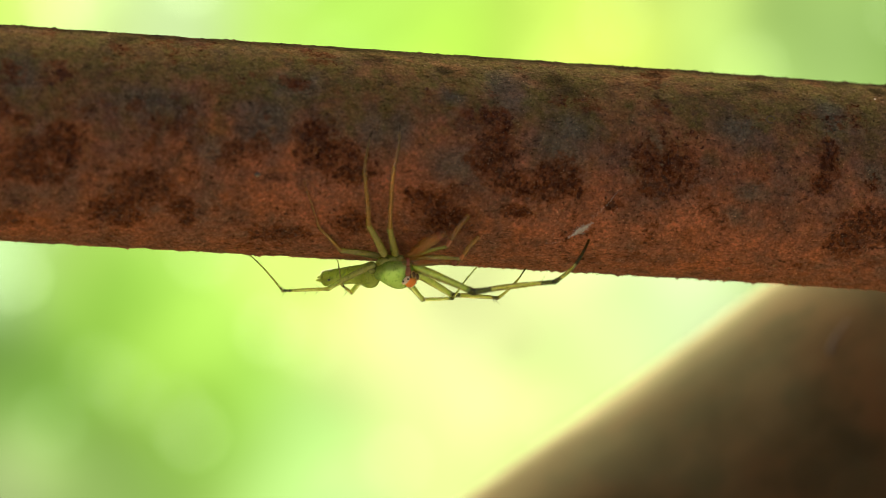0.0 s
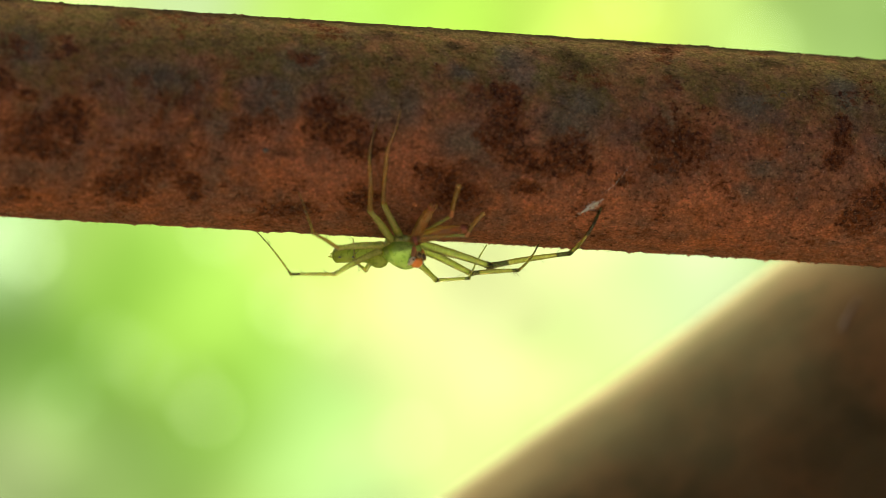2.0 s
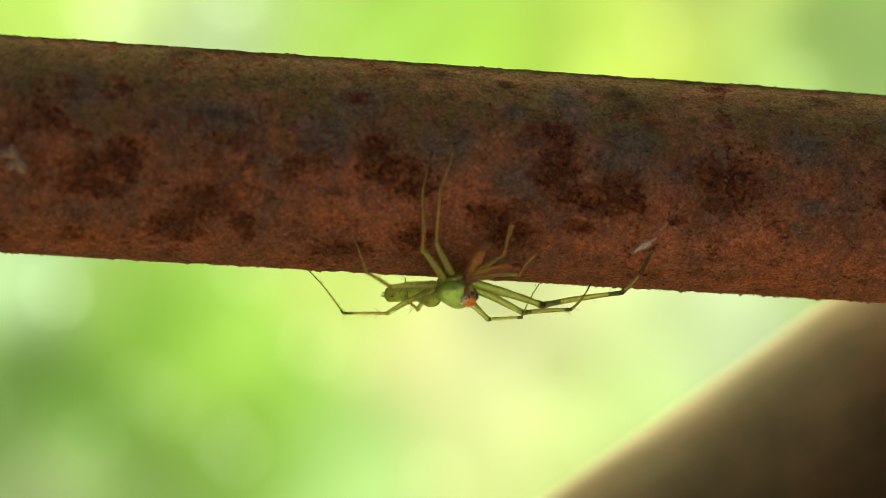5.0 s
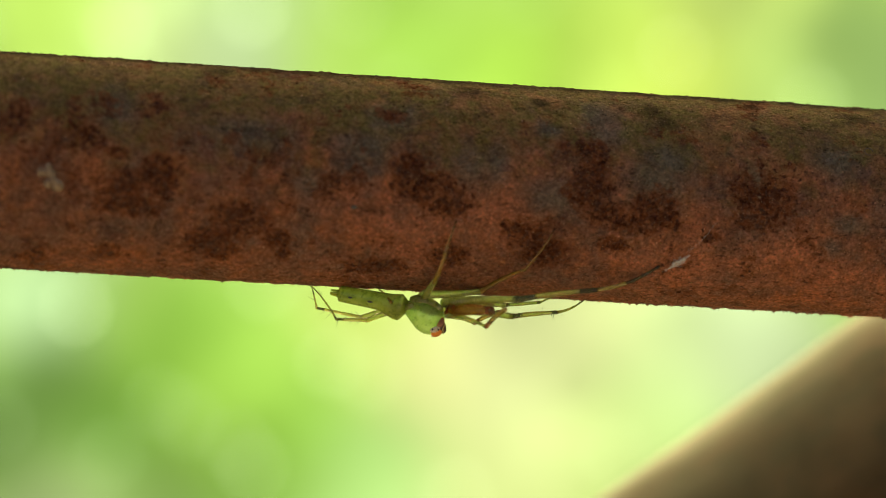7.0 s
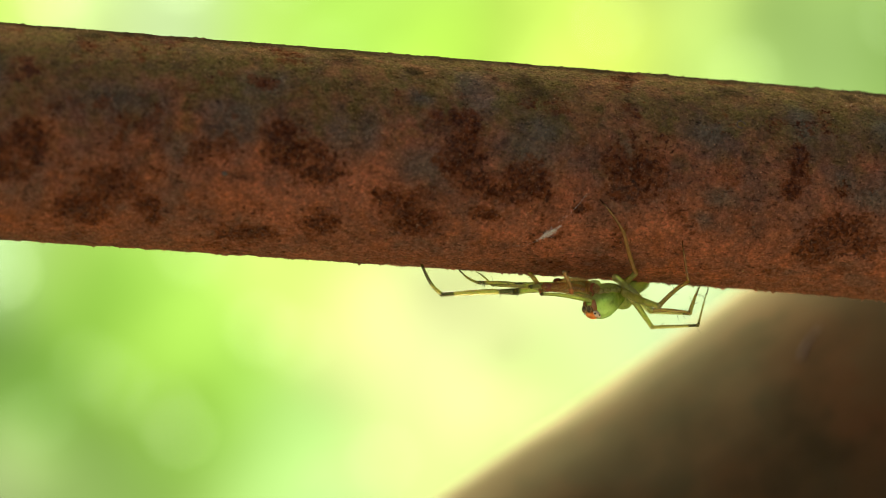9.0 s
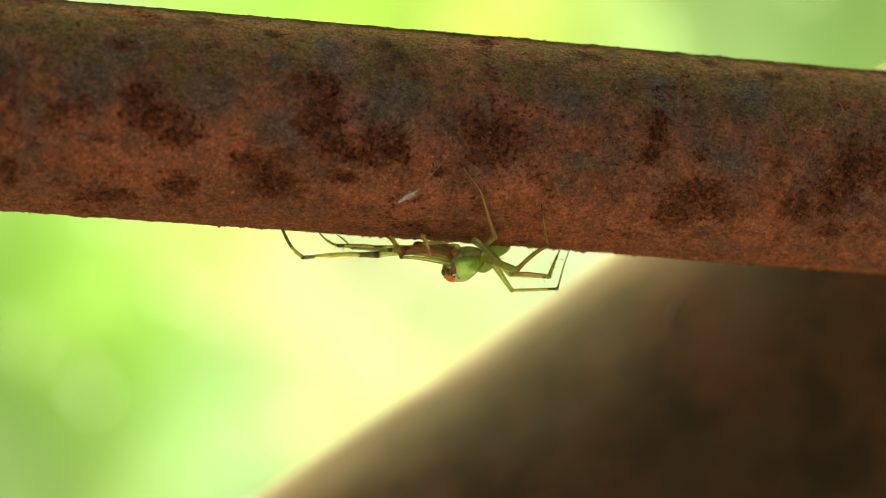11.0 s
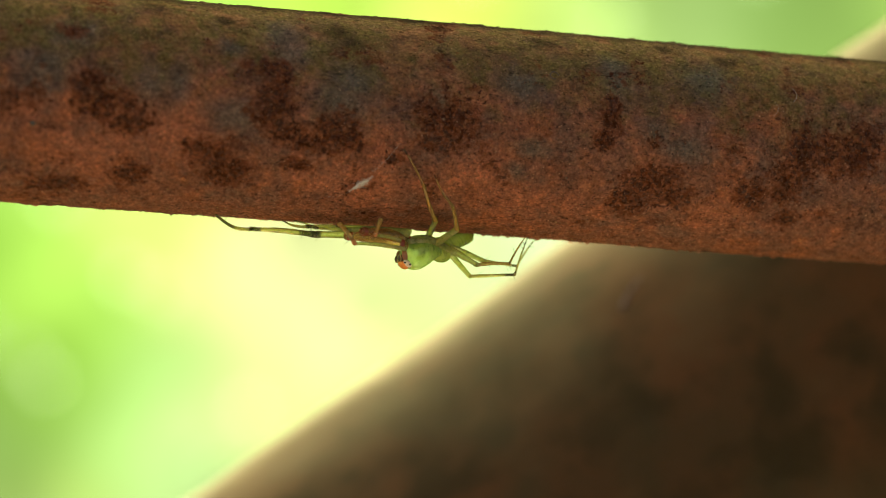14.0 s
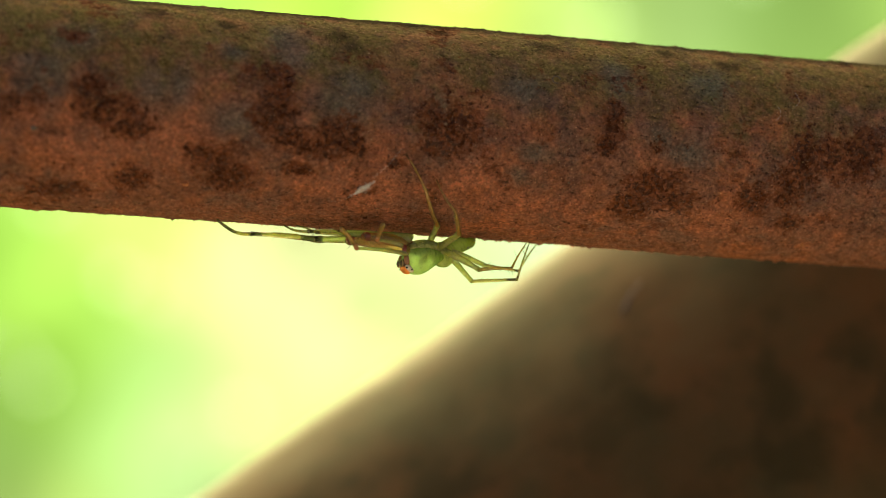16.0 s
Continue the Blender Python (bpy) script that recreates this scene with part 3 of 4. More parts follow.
def build_silk():
    """A scrap of spider silk stuck to the pipe."""
    bm = bmesh.new()
    for k in range(170):
        # a wisp of short fibres, thickest in its middle, drawn out at both ends
        u, ang = random.betavariate(2.0, 2.6), random.gauss(0, 0.9)
        fat = 0.04 + 0.30 * math.exp(-((u - 0.5) / 0.17) ** 2)
        s, a = 11.6 + 2.5 * u + random.gauss(0, 0.5 * fat), -7.8 + 2.3 * u + random.gauss(0, 0.55 * fat)
        reach, bend = random.uniform(0.5, 2.2) * (0.12 + fat), random.uniform(-0.2, 0.2)
        pts = []
        for i in range(5):
            w = i / 4 - 0.5
            pts.append(on_pipe(s + reach * w * math.cos(0.9 + ang) + bend * (0.25 - w * w), a + reach * w * math.sin(0.9 + ang), 0.10 + 0.3 * random.random()))
        tube_along(bm, pts, [random.uniform(0.006, 0.014) * MM] * 5, 4)
    for off in (0.0, 0.18, -0.15):
        pts = [on_pipe(13.5 + 2.4 * u + off * u, -5.4 + 3.0 * u + off, 0.12 + 0.5 * math.sin(math.pi * u)) for u in (0, 0.25, 0.5, 0.75, 1.0)]
        tube_along(bm, pts, [0.0035 * MM] * 5, 4)
    pts = [on_pipe(12.1 - 2.6 * u, -7.6 - 1.2 * u, 0.12 + 0.3 * math.sin(math.pi * u)) for u in (0, 0.25, 0.5, 0.75, 1.0)]
    tube_along(bm, pts, [0.0035 * MM] * 5, 4)
    silk = tagged(mesh_object("silk_scrap", bm, [SILK_MAT]), "small white scrap of spider silk stuck to the rusty pipe", "spider silk")
    silk.matrix_world = PIPE
    for cs, ca in ((56.3, 5.4), (54.2, 3.8)):
        bm = bmesh.new()
        pts = [on_pipe(cs + 0.5 * math.sin(3 * u), ca + 1.4 * u - 0.5, 0.1 + 0.5 * u) for u in (0, 0.2, 0.4, 0.6, 0.8, 1.0)]
        tube_along(bm, pts, [0.009 * MM] * 6, 4)
        fibre = tagged(mesh_object("fibre", bm, [SILK_MAT]), "short curled pale fibre on the rusty pipe", "fibre", group="fibres on the pipe")
        fibre.matrix_world = PIPE


# ---- the thick slanting tube behind ----
def build_slanting_tube():
    place = frame_along((0.0369, 0.37996, LIFT - 0.05927), (0.81698, -0.03219, 0.57577), (0, 1, 0))
    radius = 0.042
    s = np.concatenate([np.linspace(-2.12, -0.25, 20), np.linspace(-0.24, 0.24, 160), np.linspace(0.25, 0.9, 12)])
    phi = np.radians(np.arange(0, 360, 2.5))
    ss, pp = np.meshgrid(s, phi, indexing="ij")
    r = radius + 0.0006 * (fractal(ss * 120, pp * 4, 13, 3) - 0.5)
    verts = np.stack([ss, -r * np.cos(pp), r * np.sin(pp)], -1).reshape(-1, 3)
    me = grid_mesh("tube_wall", verts, len(s), len(phi), True)
    me.materials.append(TUBE_MAT)
    tube = tagged(new("slanting_tube"), "thick dark brown weathered metal tube slanting behind the pipe", "metal tube")
    tube.matrix_world = place
    wall = new("tube_wall", me)
    wall.parent = tube
    bm = bmesh.new()
    pts = [Vector((0.0352 + 0.0044 * u - 0.0008 * math.sin(3.0 * u), -0.0421 * math.cos(0.90 + 0.075 * u), 0.0421 * math.sin(0.90 + 0.075 * u))) for u in (0, 0.2, 0.4, 0.6, 0.8, 1.0)]
    tube_along(bm, pts, [0.0001, 0.00022, 0.00022, 0.00016, 0.00012, 0.00008], 6)
    part("scratch", bm, SMEAR_MAT, tube, "pale smear on the dark tube")


build_distance()
build_ground()
build_pipe()
build_silk()
build_slanting_tube()


# ---- the spider ----
# joints of each leg in millimetres (x along the view, y away, z up from the lens), hip to tip; p, q: palps; u, v: jaws
POSE_A = {
    "a": [(-5.85, 293.44, -0.48), (-7.27, 290.19, 2.30), (-7.64, 287.59, 7.40), (-6.89, 288.77, 11.51)],
    "b": [(-4.66, 294.68, -1.04), (-5.21, 290.08, 1.97), (-4.75, 286.62, 7.78), (-4.20, 289.29, 12.05)],
    "c": [(-5.69, 295.96, -0.86), (-10.12, 293.90, -0.14), (-12.10, 290.35, 2.05), (-13.48, 287.69, 6.63)],
    "d": [(-6.94, 294.50, -1.62), (-11.40, 293.91, -3.96), (-15.85, 292.47, -4.13), (-19.26, 296.32, -0.63)],
    "e": [(-6.99, 294.66, -2.06), (-9.24, 299.03, -4.39), (-10.05, 294.39, -3.59), (-10.57, 297.84, -1.14)],
    "f": [(-4.05, 294.91, -1.38), (2.94, 290.45, -4.21), (10.93, 290.55, -3.24), (14.52, 295.13, 0.89)],
    "g": [(-3.59, 294.96, -1.97), (0.88, 299.42, -4.64), (5.51, 296.83, -4.91), (8.31, 299.38, -2.01)],
    "h": [(-3.97, 294.84, -2.90), (-2.09, 300.33, -5.10), (1.00, 297.21, -4.97), (3.41, 298.98, -1.83)],
    "p": [(-3.48, 294.08, -0.96), (0.42, 290.81, 0.20), (2.44, 290.86, 3.20)],
    "q": [(-3.00, 293.60, -0.98), (1.78, 293.85, -0.99), (3.46, 292.51, 1.12)],
    "u": [(-3.52, 294.00, -1.07), (0.25, 289.98, 1.68)],
    "v": [(-3.73, 293.25, -1.34), (1.61, 295.01, -1.22)],
}
POSE_A2 = {
    "a": [(-6.07, 293.66, -1.34), (-8.04, 290.71, 1.43), (-8.03, 288.53, 6.73), (-6.99, 288.59, 10.96)],
    "b": [(-4.87, 294.78, -1.65), (-6.75, 291.23, 2.14), (-6.23, 287.02, 7.42), (-4.93, 289.08, 11.86)],
    "c": [(-7.02, 293.31, -1.93), (-11.16, 290.57, -2.19), (-13.39, 286.77, -0.75), (-15.05, 289.81, 3.48)],
    "d": [(-7.13, 294.68, -2.47), (-11.62, 294.60, -4.80), (-15.87, 292.63, -4.77), (-19.42, 295.55, -0.57)],
    "e": [(-7.14, 294.75, -2.53), (-8.73, 299.57, -4.49), (-9.60, 294.96, -3.58), (-9.95, 298.57, -1.35)],
    "f": [(-3.86, 294.65, -1.67), (3.78, 298.23, -4.03), (11.71, 299.07, -2.79), (14.64, 294.36, 1.71)],
    "g": [(-3.63, 294.87, -2.10), (1.80, 298.12, -4.76), (6.53, 295.74, -4.43), (8.59, 299.24, -1.92)],
    "h": [(-4.06, 294.76, -3.17), (-1.66, 299.99, -5.47), (1.66, 297.13, -5.23), (3.45, 299.25, -1.90)],
    "p": [(-3.82, 294.54, -1.55), (-0.14, 291.77, 0.90), (0.64, 289.81, 3.83)],
    "q": [(-3.45, 293.32, -1.32), (1.32, 293.65, -1.01), (2.99, 292.39, 1.15)],
    "u": [(-3.84, 293.77, -1.63), (-1.71, 289.43, 2.18)],
    "v": [(-3.76, 293.03, -1.52), (1.70, 293.14, -0.17)],
}
POSE_B = {
    "a": [(-7.23, 293.70, -0.72), (-9.01, 290.85, 2.30), (-7.86, 288.36, 7.33), (-6.30, 288.79, 11.36)],
    "b": [(-6.92, 293.44, -0.74), (-8.48, 289.27, 2.54), (-7.54, 286.09, 8.46), (-5.84, 289.21, 12.06)],
    "c": [(-7.34, 294.50, -1.00), (-10.81, 290.97, -1.06), (-12.06, 287.92, 2.19), (-11.71, 287.92, 7.69)],
    "d": [(-7.92, 294.32, -1.60), (-11.31, 292.66, -4.99), (-15.68, 294.34, -5.15), (-19.42, 296.24, -0.56)],
    "e": [(-8.01, 294.52, -1.77), (-11.76, 297.11, -4.74), (-15.87, 294.75, -4.14), (-17.91, 296.18, -0.68)],
    "f": [(-4.62, 294.16, -1.69), (4.12, 294.47, -1.10), (7.46, 289.58, 4.36), (5.72, 290.93, 11.15)],
    "g": [(-4.72, 294.21, -1.93), (1.98, 293.77, -3.36), (6.81, 293.76, -1.13), (7.82, 292.42, 3.34)],
    "h": [(-4.86, 294.19, -1.29), (-1.08, 296.53, -5.61), (2.51, 299.06, -5.62), (3.18, 301.34, -1.99)],
    "p": [(-6.50, 294.35, -1.77), (-3.86, 290.84, 1.07), (-3.11, 288.84, 3.98)],
    "q": [(-4.99, 293.22, -0.91), (-0.43, 292.88, 0.51), (0.34, 290.99, 2.73)],
    "u": [(-5.53, 293.30, -1.53), (-5.04, 287.75, 1.11)],
    "v": [(-5.27, 292.66, -1.20), (-0.00, 292.12, 0.70)],
}
POSE_C = {
    "a": [(-11.49, 294.97, -1.89), (-10.32, 291.04, -0.04), (-9.11, 286.17, 2.72), (-8.09, 288.88, 5.96)],
    "b": [(-10.89, 293.87, -1.24), (-5.80, 295.98, -0.93), (-1.44, 291.25, 1.19), (1.53, 290.63, 5.24)],
    "c": [(-11.16, 294.98, -1.04), (-14.41, 297.87, -3.42), (-14.64, 293.48, -1.96), (-16.39, 298.45, -0.46)],
    "d": [(-12.58, 294.33, -2.38), (-17.10, 296.11, -3.82), (-19.95, 292.39, -3.66), (-22.60, 297.04, -0.49)],
    "e": [(-12.89, 295.14, -2.29), (-17.69, 297.36, -3.54), (-22.27, 298.38, -2.60), (-22.56, 294.77, -0.36)],
    "f": [(-9.40, 295.39, -2.05), (-1.98, 290.73, -1.70), (5.09, 294.49, -0.85), (11.82, 294.21, 1.53)],
    "g": [(-9.49, 295.58, -2.69), (-2.70, 294.90, -3.41), (1.80, 297.69, -3.04), (4.56, 301.41, -1.88)],
    "h": [(-9.27, 295.55, -2.25), (-3.44, 297.67, -2.30), (0.16, 300.19, -2.07), (2.63, 296.75, -1.15)],
    "p": [(-8.91, 294.88, -3.17), (-5.22, 291.39, -4.38), (-3.36, 288.82, -2.66)],
    "q": [(-9.13, 293.53, -3.37), (-6.45, 297.43, -4.11), (-3.94, 296.18, -2.98)],
    "u": [(-8.90, 294.90, -3.02), (-4.44, 290.66, -2.85)],
    "v": [(-8.81, 294.72, -2.59), (-4.60, 298.43, -2.37)],
}
POSE_D = {
    "a": [(20.17, 300.79, -4.98), (22.58, 298.47, -1.97), (21.09, 294.66, 2.04), (18.60, 293.15, 5.26)],
    "b": [(21.47, 298.34, -3.96), (24.60, 293.95, -5.20), (27.96, 299.30, -2.78), (27.03, 296.45, 1.31)],
    "c": [(20.58, 299.16, -2.43), (24.17, 298.15, -5.69), (28.13, 300.54, -5.92), (29.53, 305.21, -3.42)],
    "d": [(21.57, 299.38, -3.75), (24.49, 301.20, -7.48), (29.07, 300.29, -7.21), (30.54, 304.90, -3.30)],
    "e": [(21.60, 299.60, -4.06), (24.54, 303.76, -5.97), (28.35, 300.89, -6.07), (29.53, 303.86, -3.25)],
    "f": [(18.65, 297.64, -3.17), (10.65, 301.10, -4.02), (3.22, 304.20, -4.46), (1.10, 298.11, -1.39)],
    "g": [(17.98, 297.94, -3.59), (11.22, 299.08, -3.33), (6.82, 296.11, -3.11), (4.89, 300.31, -1.91)],
    "h": [(18.24, 298.14, -3.39), (12.33, 296.30, -3.47), (8.16, 297.69, -3.33), (6.66, 301.55, -2.07)],
    "p": [(18.82, 298.85, -4.83), (15.98, 294.56, -3.97), (15.14, 291.69, -1.96)],
    "q": [(17.93, 297.30, -4.79), (13.16, 297.52, -4.17), (12.02, 299.50, -2.21)],
    "u": [(18.23, 298.16, -4.09), (13.03, 294.95, -3.44)],
    "v": [(18.51, 297.29, -3.58), (14.45, 301.13, -3.04)],
}
POSE_E = {
    "a": [(19.86, 300.87, -5.37), (21.24, 298.70, -1.68), (19.85, 294.32, 1.75), (17.76, 293.01, 5.32)],
    "b": [(20.11, 300.81, -4.78), (23.29, 296.92, -2.49), (22.50, 290.62, -0.14), (20.89, 294.38, 2.86)],
    "c": [(21.54, 299.65, -4.03), (25.37, 297.23, -6.03), (28.82, 300.31, -5.95), (30.82, 304.57, -3.16)],
    "d": [(21.53, 299.60, -3.86), (24.90, 301.20, -7.29), (29.37, 299.82, -7.02), (31.01, 304.48, -3.23)],
    "e": [(21.51, 299.61, -3.91), (26.22, 301.67, -5.68), (29.90, 304.66, -6.27), (32.09, 306.69, -3.24)],
    "f": [(17.96, 298.50, -3.38), (9.22, 299.19, -3.24), (2.74, 303.95, -2.81), (-0.66, 297.82, -1.42)],
    "g": [(18.36, 298.30, -3.03), (11.89, 300.52, -2.53), (8.34, 296.57, -2.43), (5.92, 300.65, -1.88)],
    "h": [(18.58, 298.37, -2.84), (12.47, 299.36, -2.74), (9.14, 296.50, -2.53), (7.18, 300.31, -1.89)],
    "p": [(18.13, 296.97, -4.54), (13.12, 295.50, -4.03), (11.52, 292.89, -2.10)],
    "q": [(18.40, 297.97, -4.01), (15.14, 294.55, -3.16), (15.61, 292.01, -1.62)],
    "u": [(18.07, 297.34, -4.19), (11.96, 297.02, -3.22)],
    "v": [(18.70, 298.71, -3.80), (13.58, 296.63, -2.80)],
}
LENGTHS = {"a": (4.51, 5.73, 4.34,), "b": (5.53, 6.77, 5.07,), "c": (4.96, 4.63, 5.48,), "d": (5.07, 4.68, 6.22,), "e": (5.44, 4.78, 4.26,), "f": (8.76, 8.06, 7.14,), "g": (6.86, 5.31, 4.78,), "h": (6.20, 4.39, 4.33,), "p": (5.22, 3.61,), "q": (4.80, 3.01,), "u": (6.16,), "v": (5.62,)}

# head: centre of the carapace, way forward, way to the back (dorsal) side; tail: end of the abdomen
BODY = {
    "A": ((-4.72, 294.35, -2.19), (0.86, -0.44, 0.10), (0.20, -0.35, -0.90), (-12.17, -2.99)),
    "A2": ((-4.89, 294.32, -2.56), (0.80, -0.52, 0.10), (0.22, -0.40, -0.88), (-11.82, -2.99)),
    "B": ((-5.76, 294.19, -2.73), (0.70, -0.66, 0.10), (0.25, -0.55, -0.80), (-10.09, -2.64)),
    "C": ((-11.19, 294.78, -3.24), (0.90, -0.15, -0.36), (-0.36, -0.30, -0.88), (-20.01, -1.11)),
    "D": ((19.45, 298.96, -4.74), (-0.82, -0.55, -0.10), (-0.08, -0.12, -0.98), (23.95, -2.90)),
    "E": ((19.58, 298.91, -4.80), (-0.93, -0.36, -0.02), (-0.05, -0.18, -0.97), (24.96, -3.19)),
}
POSES = {"A": POSE_A, "A2": POSE_A2, "B": POSE_B, "C": POSE_C, "D": POSE_D, "E": POSE_E}
ABDOMEN_LENGTH = 7.4
# when the spider holds which pose
TIMES = [(0.0, "A"), (1.03, "A"), (1.2, "A2"), (2.08, "A2"), (2.23, "B"), (4.2, "B"), (4.6, "A2"), (5.33, "A2"),
         (5.5, "C"), (7.7, "C"), (7.95, "D"), (12.33, "D"), (12.5, "E"), (16.0, "E")]


def limb(length, r0, r1, bands=(), bow=0.0, spines=0, swell=0.12, seed=1, slot_band=False):
    """A limb segment along local z, in metres from millimetres; bands: dark stretches (from, to) with soft ragged ends."""
    rnd = random.Random(seed)
    bm = bmesh.new()
    layer = bm.verts.layers.float.new("band")
    sides, steps = 12, 34
    ph = rnd.uniform(0, 6)
    rings = []
    for i in range(-2, steps + 3):
        u = min(1.0, max(0.0, i / steps))
        over = max(-i, i - steps, 0)
        knob = 0.16 * math.exp(-((u - 0.965) / 0.035) ** 2) + 0.18 * math.exp(-((u - 0.03) / 0.045) ** 2)
        r = (r0 + (r1 - r0) * u) * (1 + swell * math.sin(math.pi * min(1, u * 1.15)) + knob + 0.035 * math.sin(9 * u + ph) + 0.025 * math.sin(23 * u + 2 * ph))
        past = (0.0, 0.50, 0.80)[over] * r * (-1 if i < 0 else 1)
        r *= (1.0, 0.84, 0.45)[over]
        off = bow * math.sin(math.pi * u)
        dark = max([0.0] + [smooth_one(lo - 0.05, lo + 0.03, u) * smooth_one(hi + 0.05, hi - 0.03, u) for lo, hi in bands])
        ring = []
        for k in range(sides):
            ang = k * math.tau / sides
            rr = r * (1 + 0.03 * math.sin(3 * ang + 11 * u + ph))
            v = bm.verts.new(Vector((off + rr * math.cos(ang), rr * math.sin(ang), u * length + past)) * MM)
            v[layer] = dark
            ring.append(v)
        rings.append(ring)
    for i, (a, b) in enumerate(zip(rings, rings[1:])):
        mid = (i - 1.5) / steps
        slot = 1 if slot_band and any(lo <= mid <= hi for lo, hi in bands) else 0
        for k in range(sides):
            bm.faces.new((a[k], a[(k + 1) % sides], b[(k + 1) % sides], b[k])).material_index = slot
    bm.faces.new(list(reversed(rings[0])))
    bm.faces.new(rings[-1])
    for _ in range(spines):
        u, ang = rnd.uniform(0.08, 0.97), rnd.uniform(0, math.tau)
        r = (r0 + (r1 - r0) * u) * 0.9
        off = bow * math.sin(math.pi * u)
        base = Vector((off + r * math.cos(ang), r * math.sin(ang), u * length))
        long = rnd.random() < 0.25
        out = Vector((math.cos(ang), math.sin(ang), rnd.uniform(0.3, 1.2))).normalized() * (rnd.uniform(0.5, 0.9) if long else rnd.uniform(0.15, 0.35))
        thick = 0.024 if long else 0.010
        tip = base + out + Vector((0, 0, 0.12 * out.length))
        tube_along(bm, [base * MM, (base + out * 0.5) * MM, tip * MM], [thick * MM, thick * 0.7 * MM, 0.003 * MM], 4, 2)
    return bm


def ball(bm, centre, radii, turn=Matrix(), segments=20, rings=12, slot=0, warp=None):
    """A round body, warped by a function of its unit point."""
    grid = []
    for i in range(1, rings):
        th = math.pi * i / rings
        grid.append([Vector((math.cos(th), math.sin(th) * math.cos(k * math.tau / segments), math.sin(th) * math.sin(k * math.tau / segments))) for k in range(segments)])

    def place(v):
        w = warp(v) if warp else v
        return bm.verts.new((Vector(centre) + turn.to_3x3() @ Vector((w.x * radii[0], w.y * radii[1], w.z * radii[2]))) * MM)

    made = [[place(v) for v in ring] for ring in grid]
    first, last = place(Vector((1, 0, 0))), place(Vector((-1, 0, 0)))
    for a, b in zip(made, made[1:]):
        for k in range(segments):
            bm.faces.new((a[k], b[k], b[(k + 1) % segments], a[(k + 1) % segments])).material_index = slot
    for k in range(segments):
        bm.faces.new((first, made[0][k], made[0][(k + 1) % segments])).material_index = slot
        bm.faces.new((last, made[-1][(k + 1) % segments], made[-1][k])).material_index = slot


def carapace_warp(v):
    """High blunt front, narrow low rear; z is the dorsal side."""
    narrow = 0.48 + 0.52 * smooth_one(-1.0, 0.15, v.x) - 0.10 * smooth_one(0.4, 1.0, v.x)
    high = (0.45 + 0.60 * smooth_one(-1.0, 0.65, v.x)) if v.z > 0 else (0.60 + 0.10 * v.x)
    blunt = max(0.12, 1 - v.x * v.x) ** (-0.22 * smooth_one(0.2, 0.8, v.x))
    return Vector((v.x - 0.12 * max(0, -v.z) * (v.x > 0), v.y * narrow * blunt, v.z * high * blunt))


def abdomen_warp(v):
    """Long body tapering to the tail at -x, bulging on the dorsal side near the waist."""
    u = (1 - v.x) / 2
    round_off = max(0.04, math.sqrt(max(0.0, 1 - v.x * v.x)))
    body = min(1.0, u / 0.13) ** 0.6 * (0.58 + 0.16 * (1 - u) + 0.26 * math.exp(-((u - 0.15) / 0.16) ** 2)) * min(1.0, (1 - u) / 0.035) ** 0.5 / round_off
    return Vector((v.x, v.y * body * 0.92, v.z * body + 0.20 * math.exp(-((u - 0.2) / 0.14) ** 2)))


def smooth_one(a, b, v):
    u = min(1, max(0, (v - a) / (b - a)))
    return u * u * (3 - 2 * u)


SEGMENTS = {
    # leg: radii at the start and end of femur, tibia and foot; materials of each; dark bands of each; bow of each
    "a": ((0.36, 0.26, 0.24, 0.17, 0.15, 0.05), (0, 1, 1), ((), (), ((0.85, 1.0),)), (0.15, -0.25, 0.15)),
    "b": ((0.38, 0.27, 0.24, 0.17, 0.15, 0.05), (0, 1, 1), ((), (), ((0.88, 1.0),)), (-0.10, 0.20, -0.2)),
    "c": ((0.34, 0.24, 0.20, 0.15, 0.12, 0.05), (0, 1, 1), ((), (), ()), (0.1, 0.1, 0.15)),
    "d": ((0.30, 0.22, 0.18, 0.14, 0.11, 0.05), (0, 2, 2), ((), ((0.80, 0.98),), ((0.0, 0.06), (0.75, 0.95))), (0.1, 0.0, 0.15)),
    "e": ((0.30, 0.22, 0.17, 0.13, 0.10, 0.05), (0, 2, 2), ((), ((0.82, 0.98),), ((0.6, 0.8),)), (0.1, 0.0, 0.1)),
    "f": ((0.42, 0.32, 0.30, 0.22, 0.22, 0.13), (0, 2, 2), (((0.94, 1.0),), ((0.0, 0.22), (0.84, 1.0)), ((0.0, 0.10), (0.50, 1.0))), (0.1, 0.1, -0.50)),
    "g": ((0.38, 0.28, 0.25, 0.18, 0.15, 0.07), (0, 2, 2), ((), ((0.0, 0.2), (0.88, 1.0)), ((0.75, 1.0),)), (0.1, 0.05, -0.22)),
    "h": ((0.32, 0.24, 0.20, 0.15, 0.11, 0.05), (0, 0, 0), ((), ((0.0, 0.12), (0.9, 1.0)), ()), (0.1, 0.0, 0.1)),
}


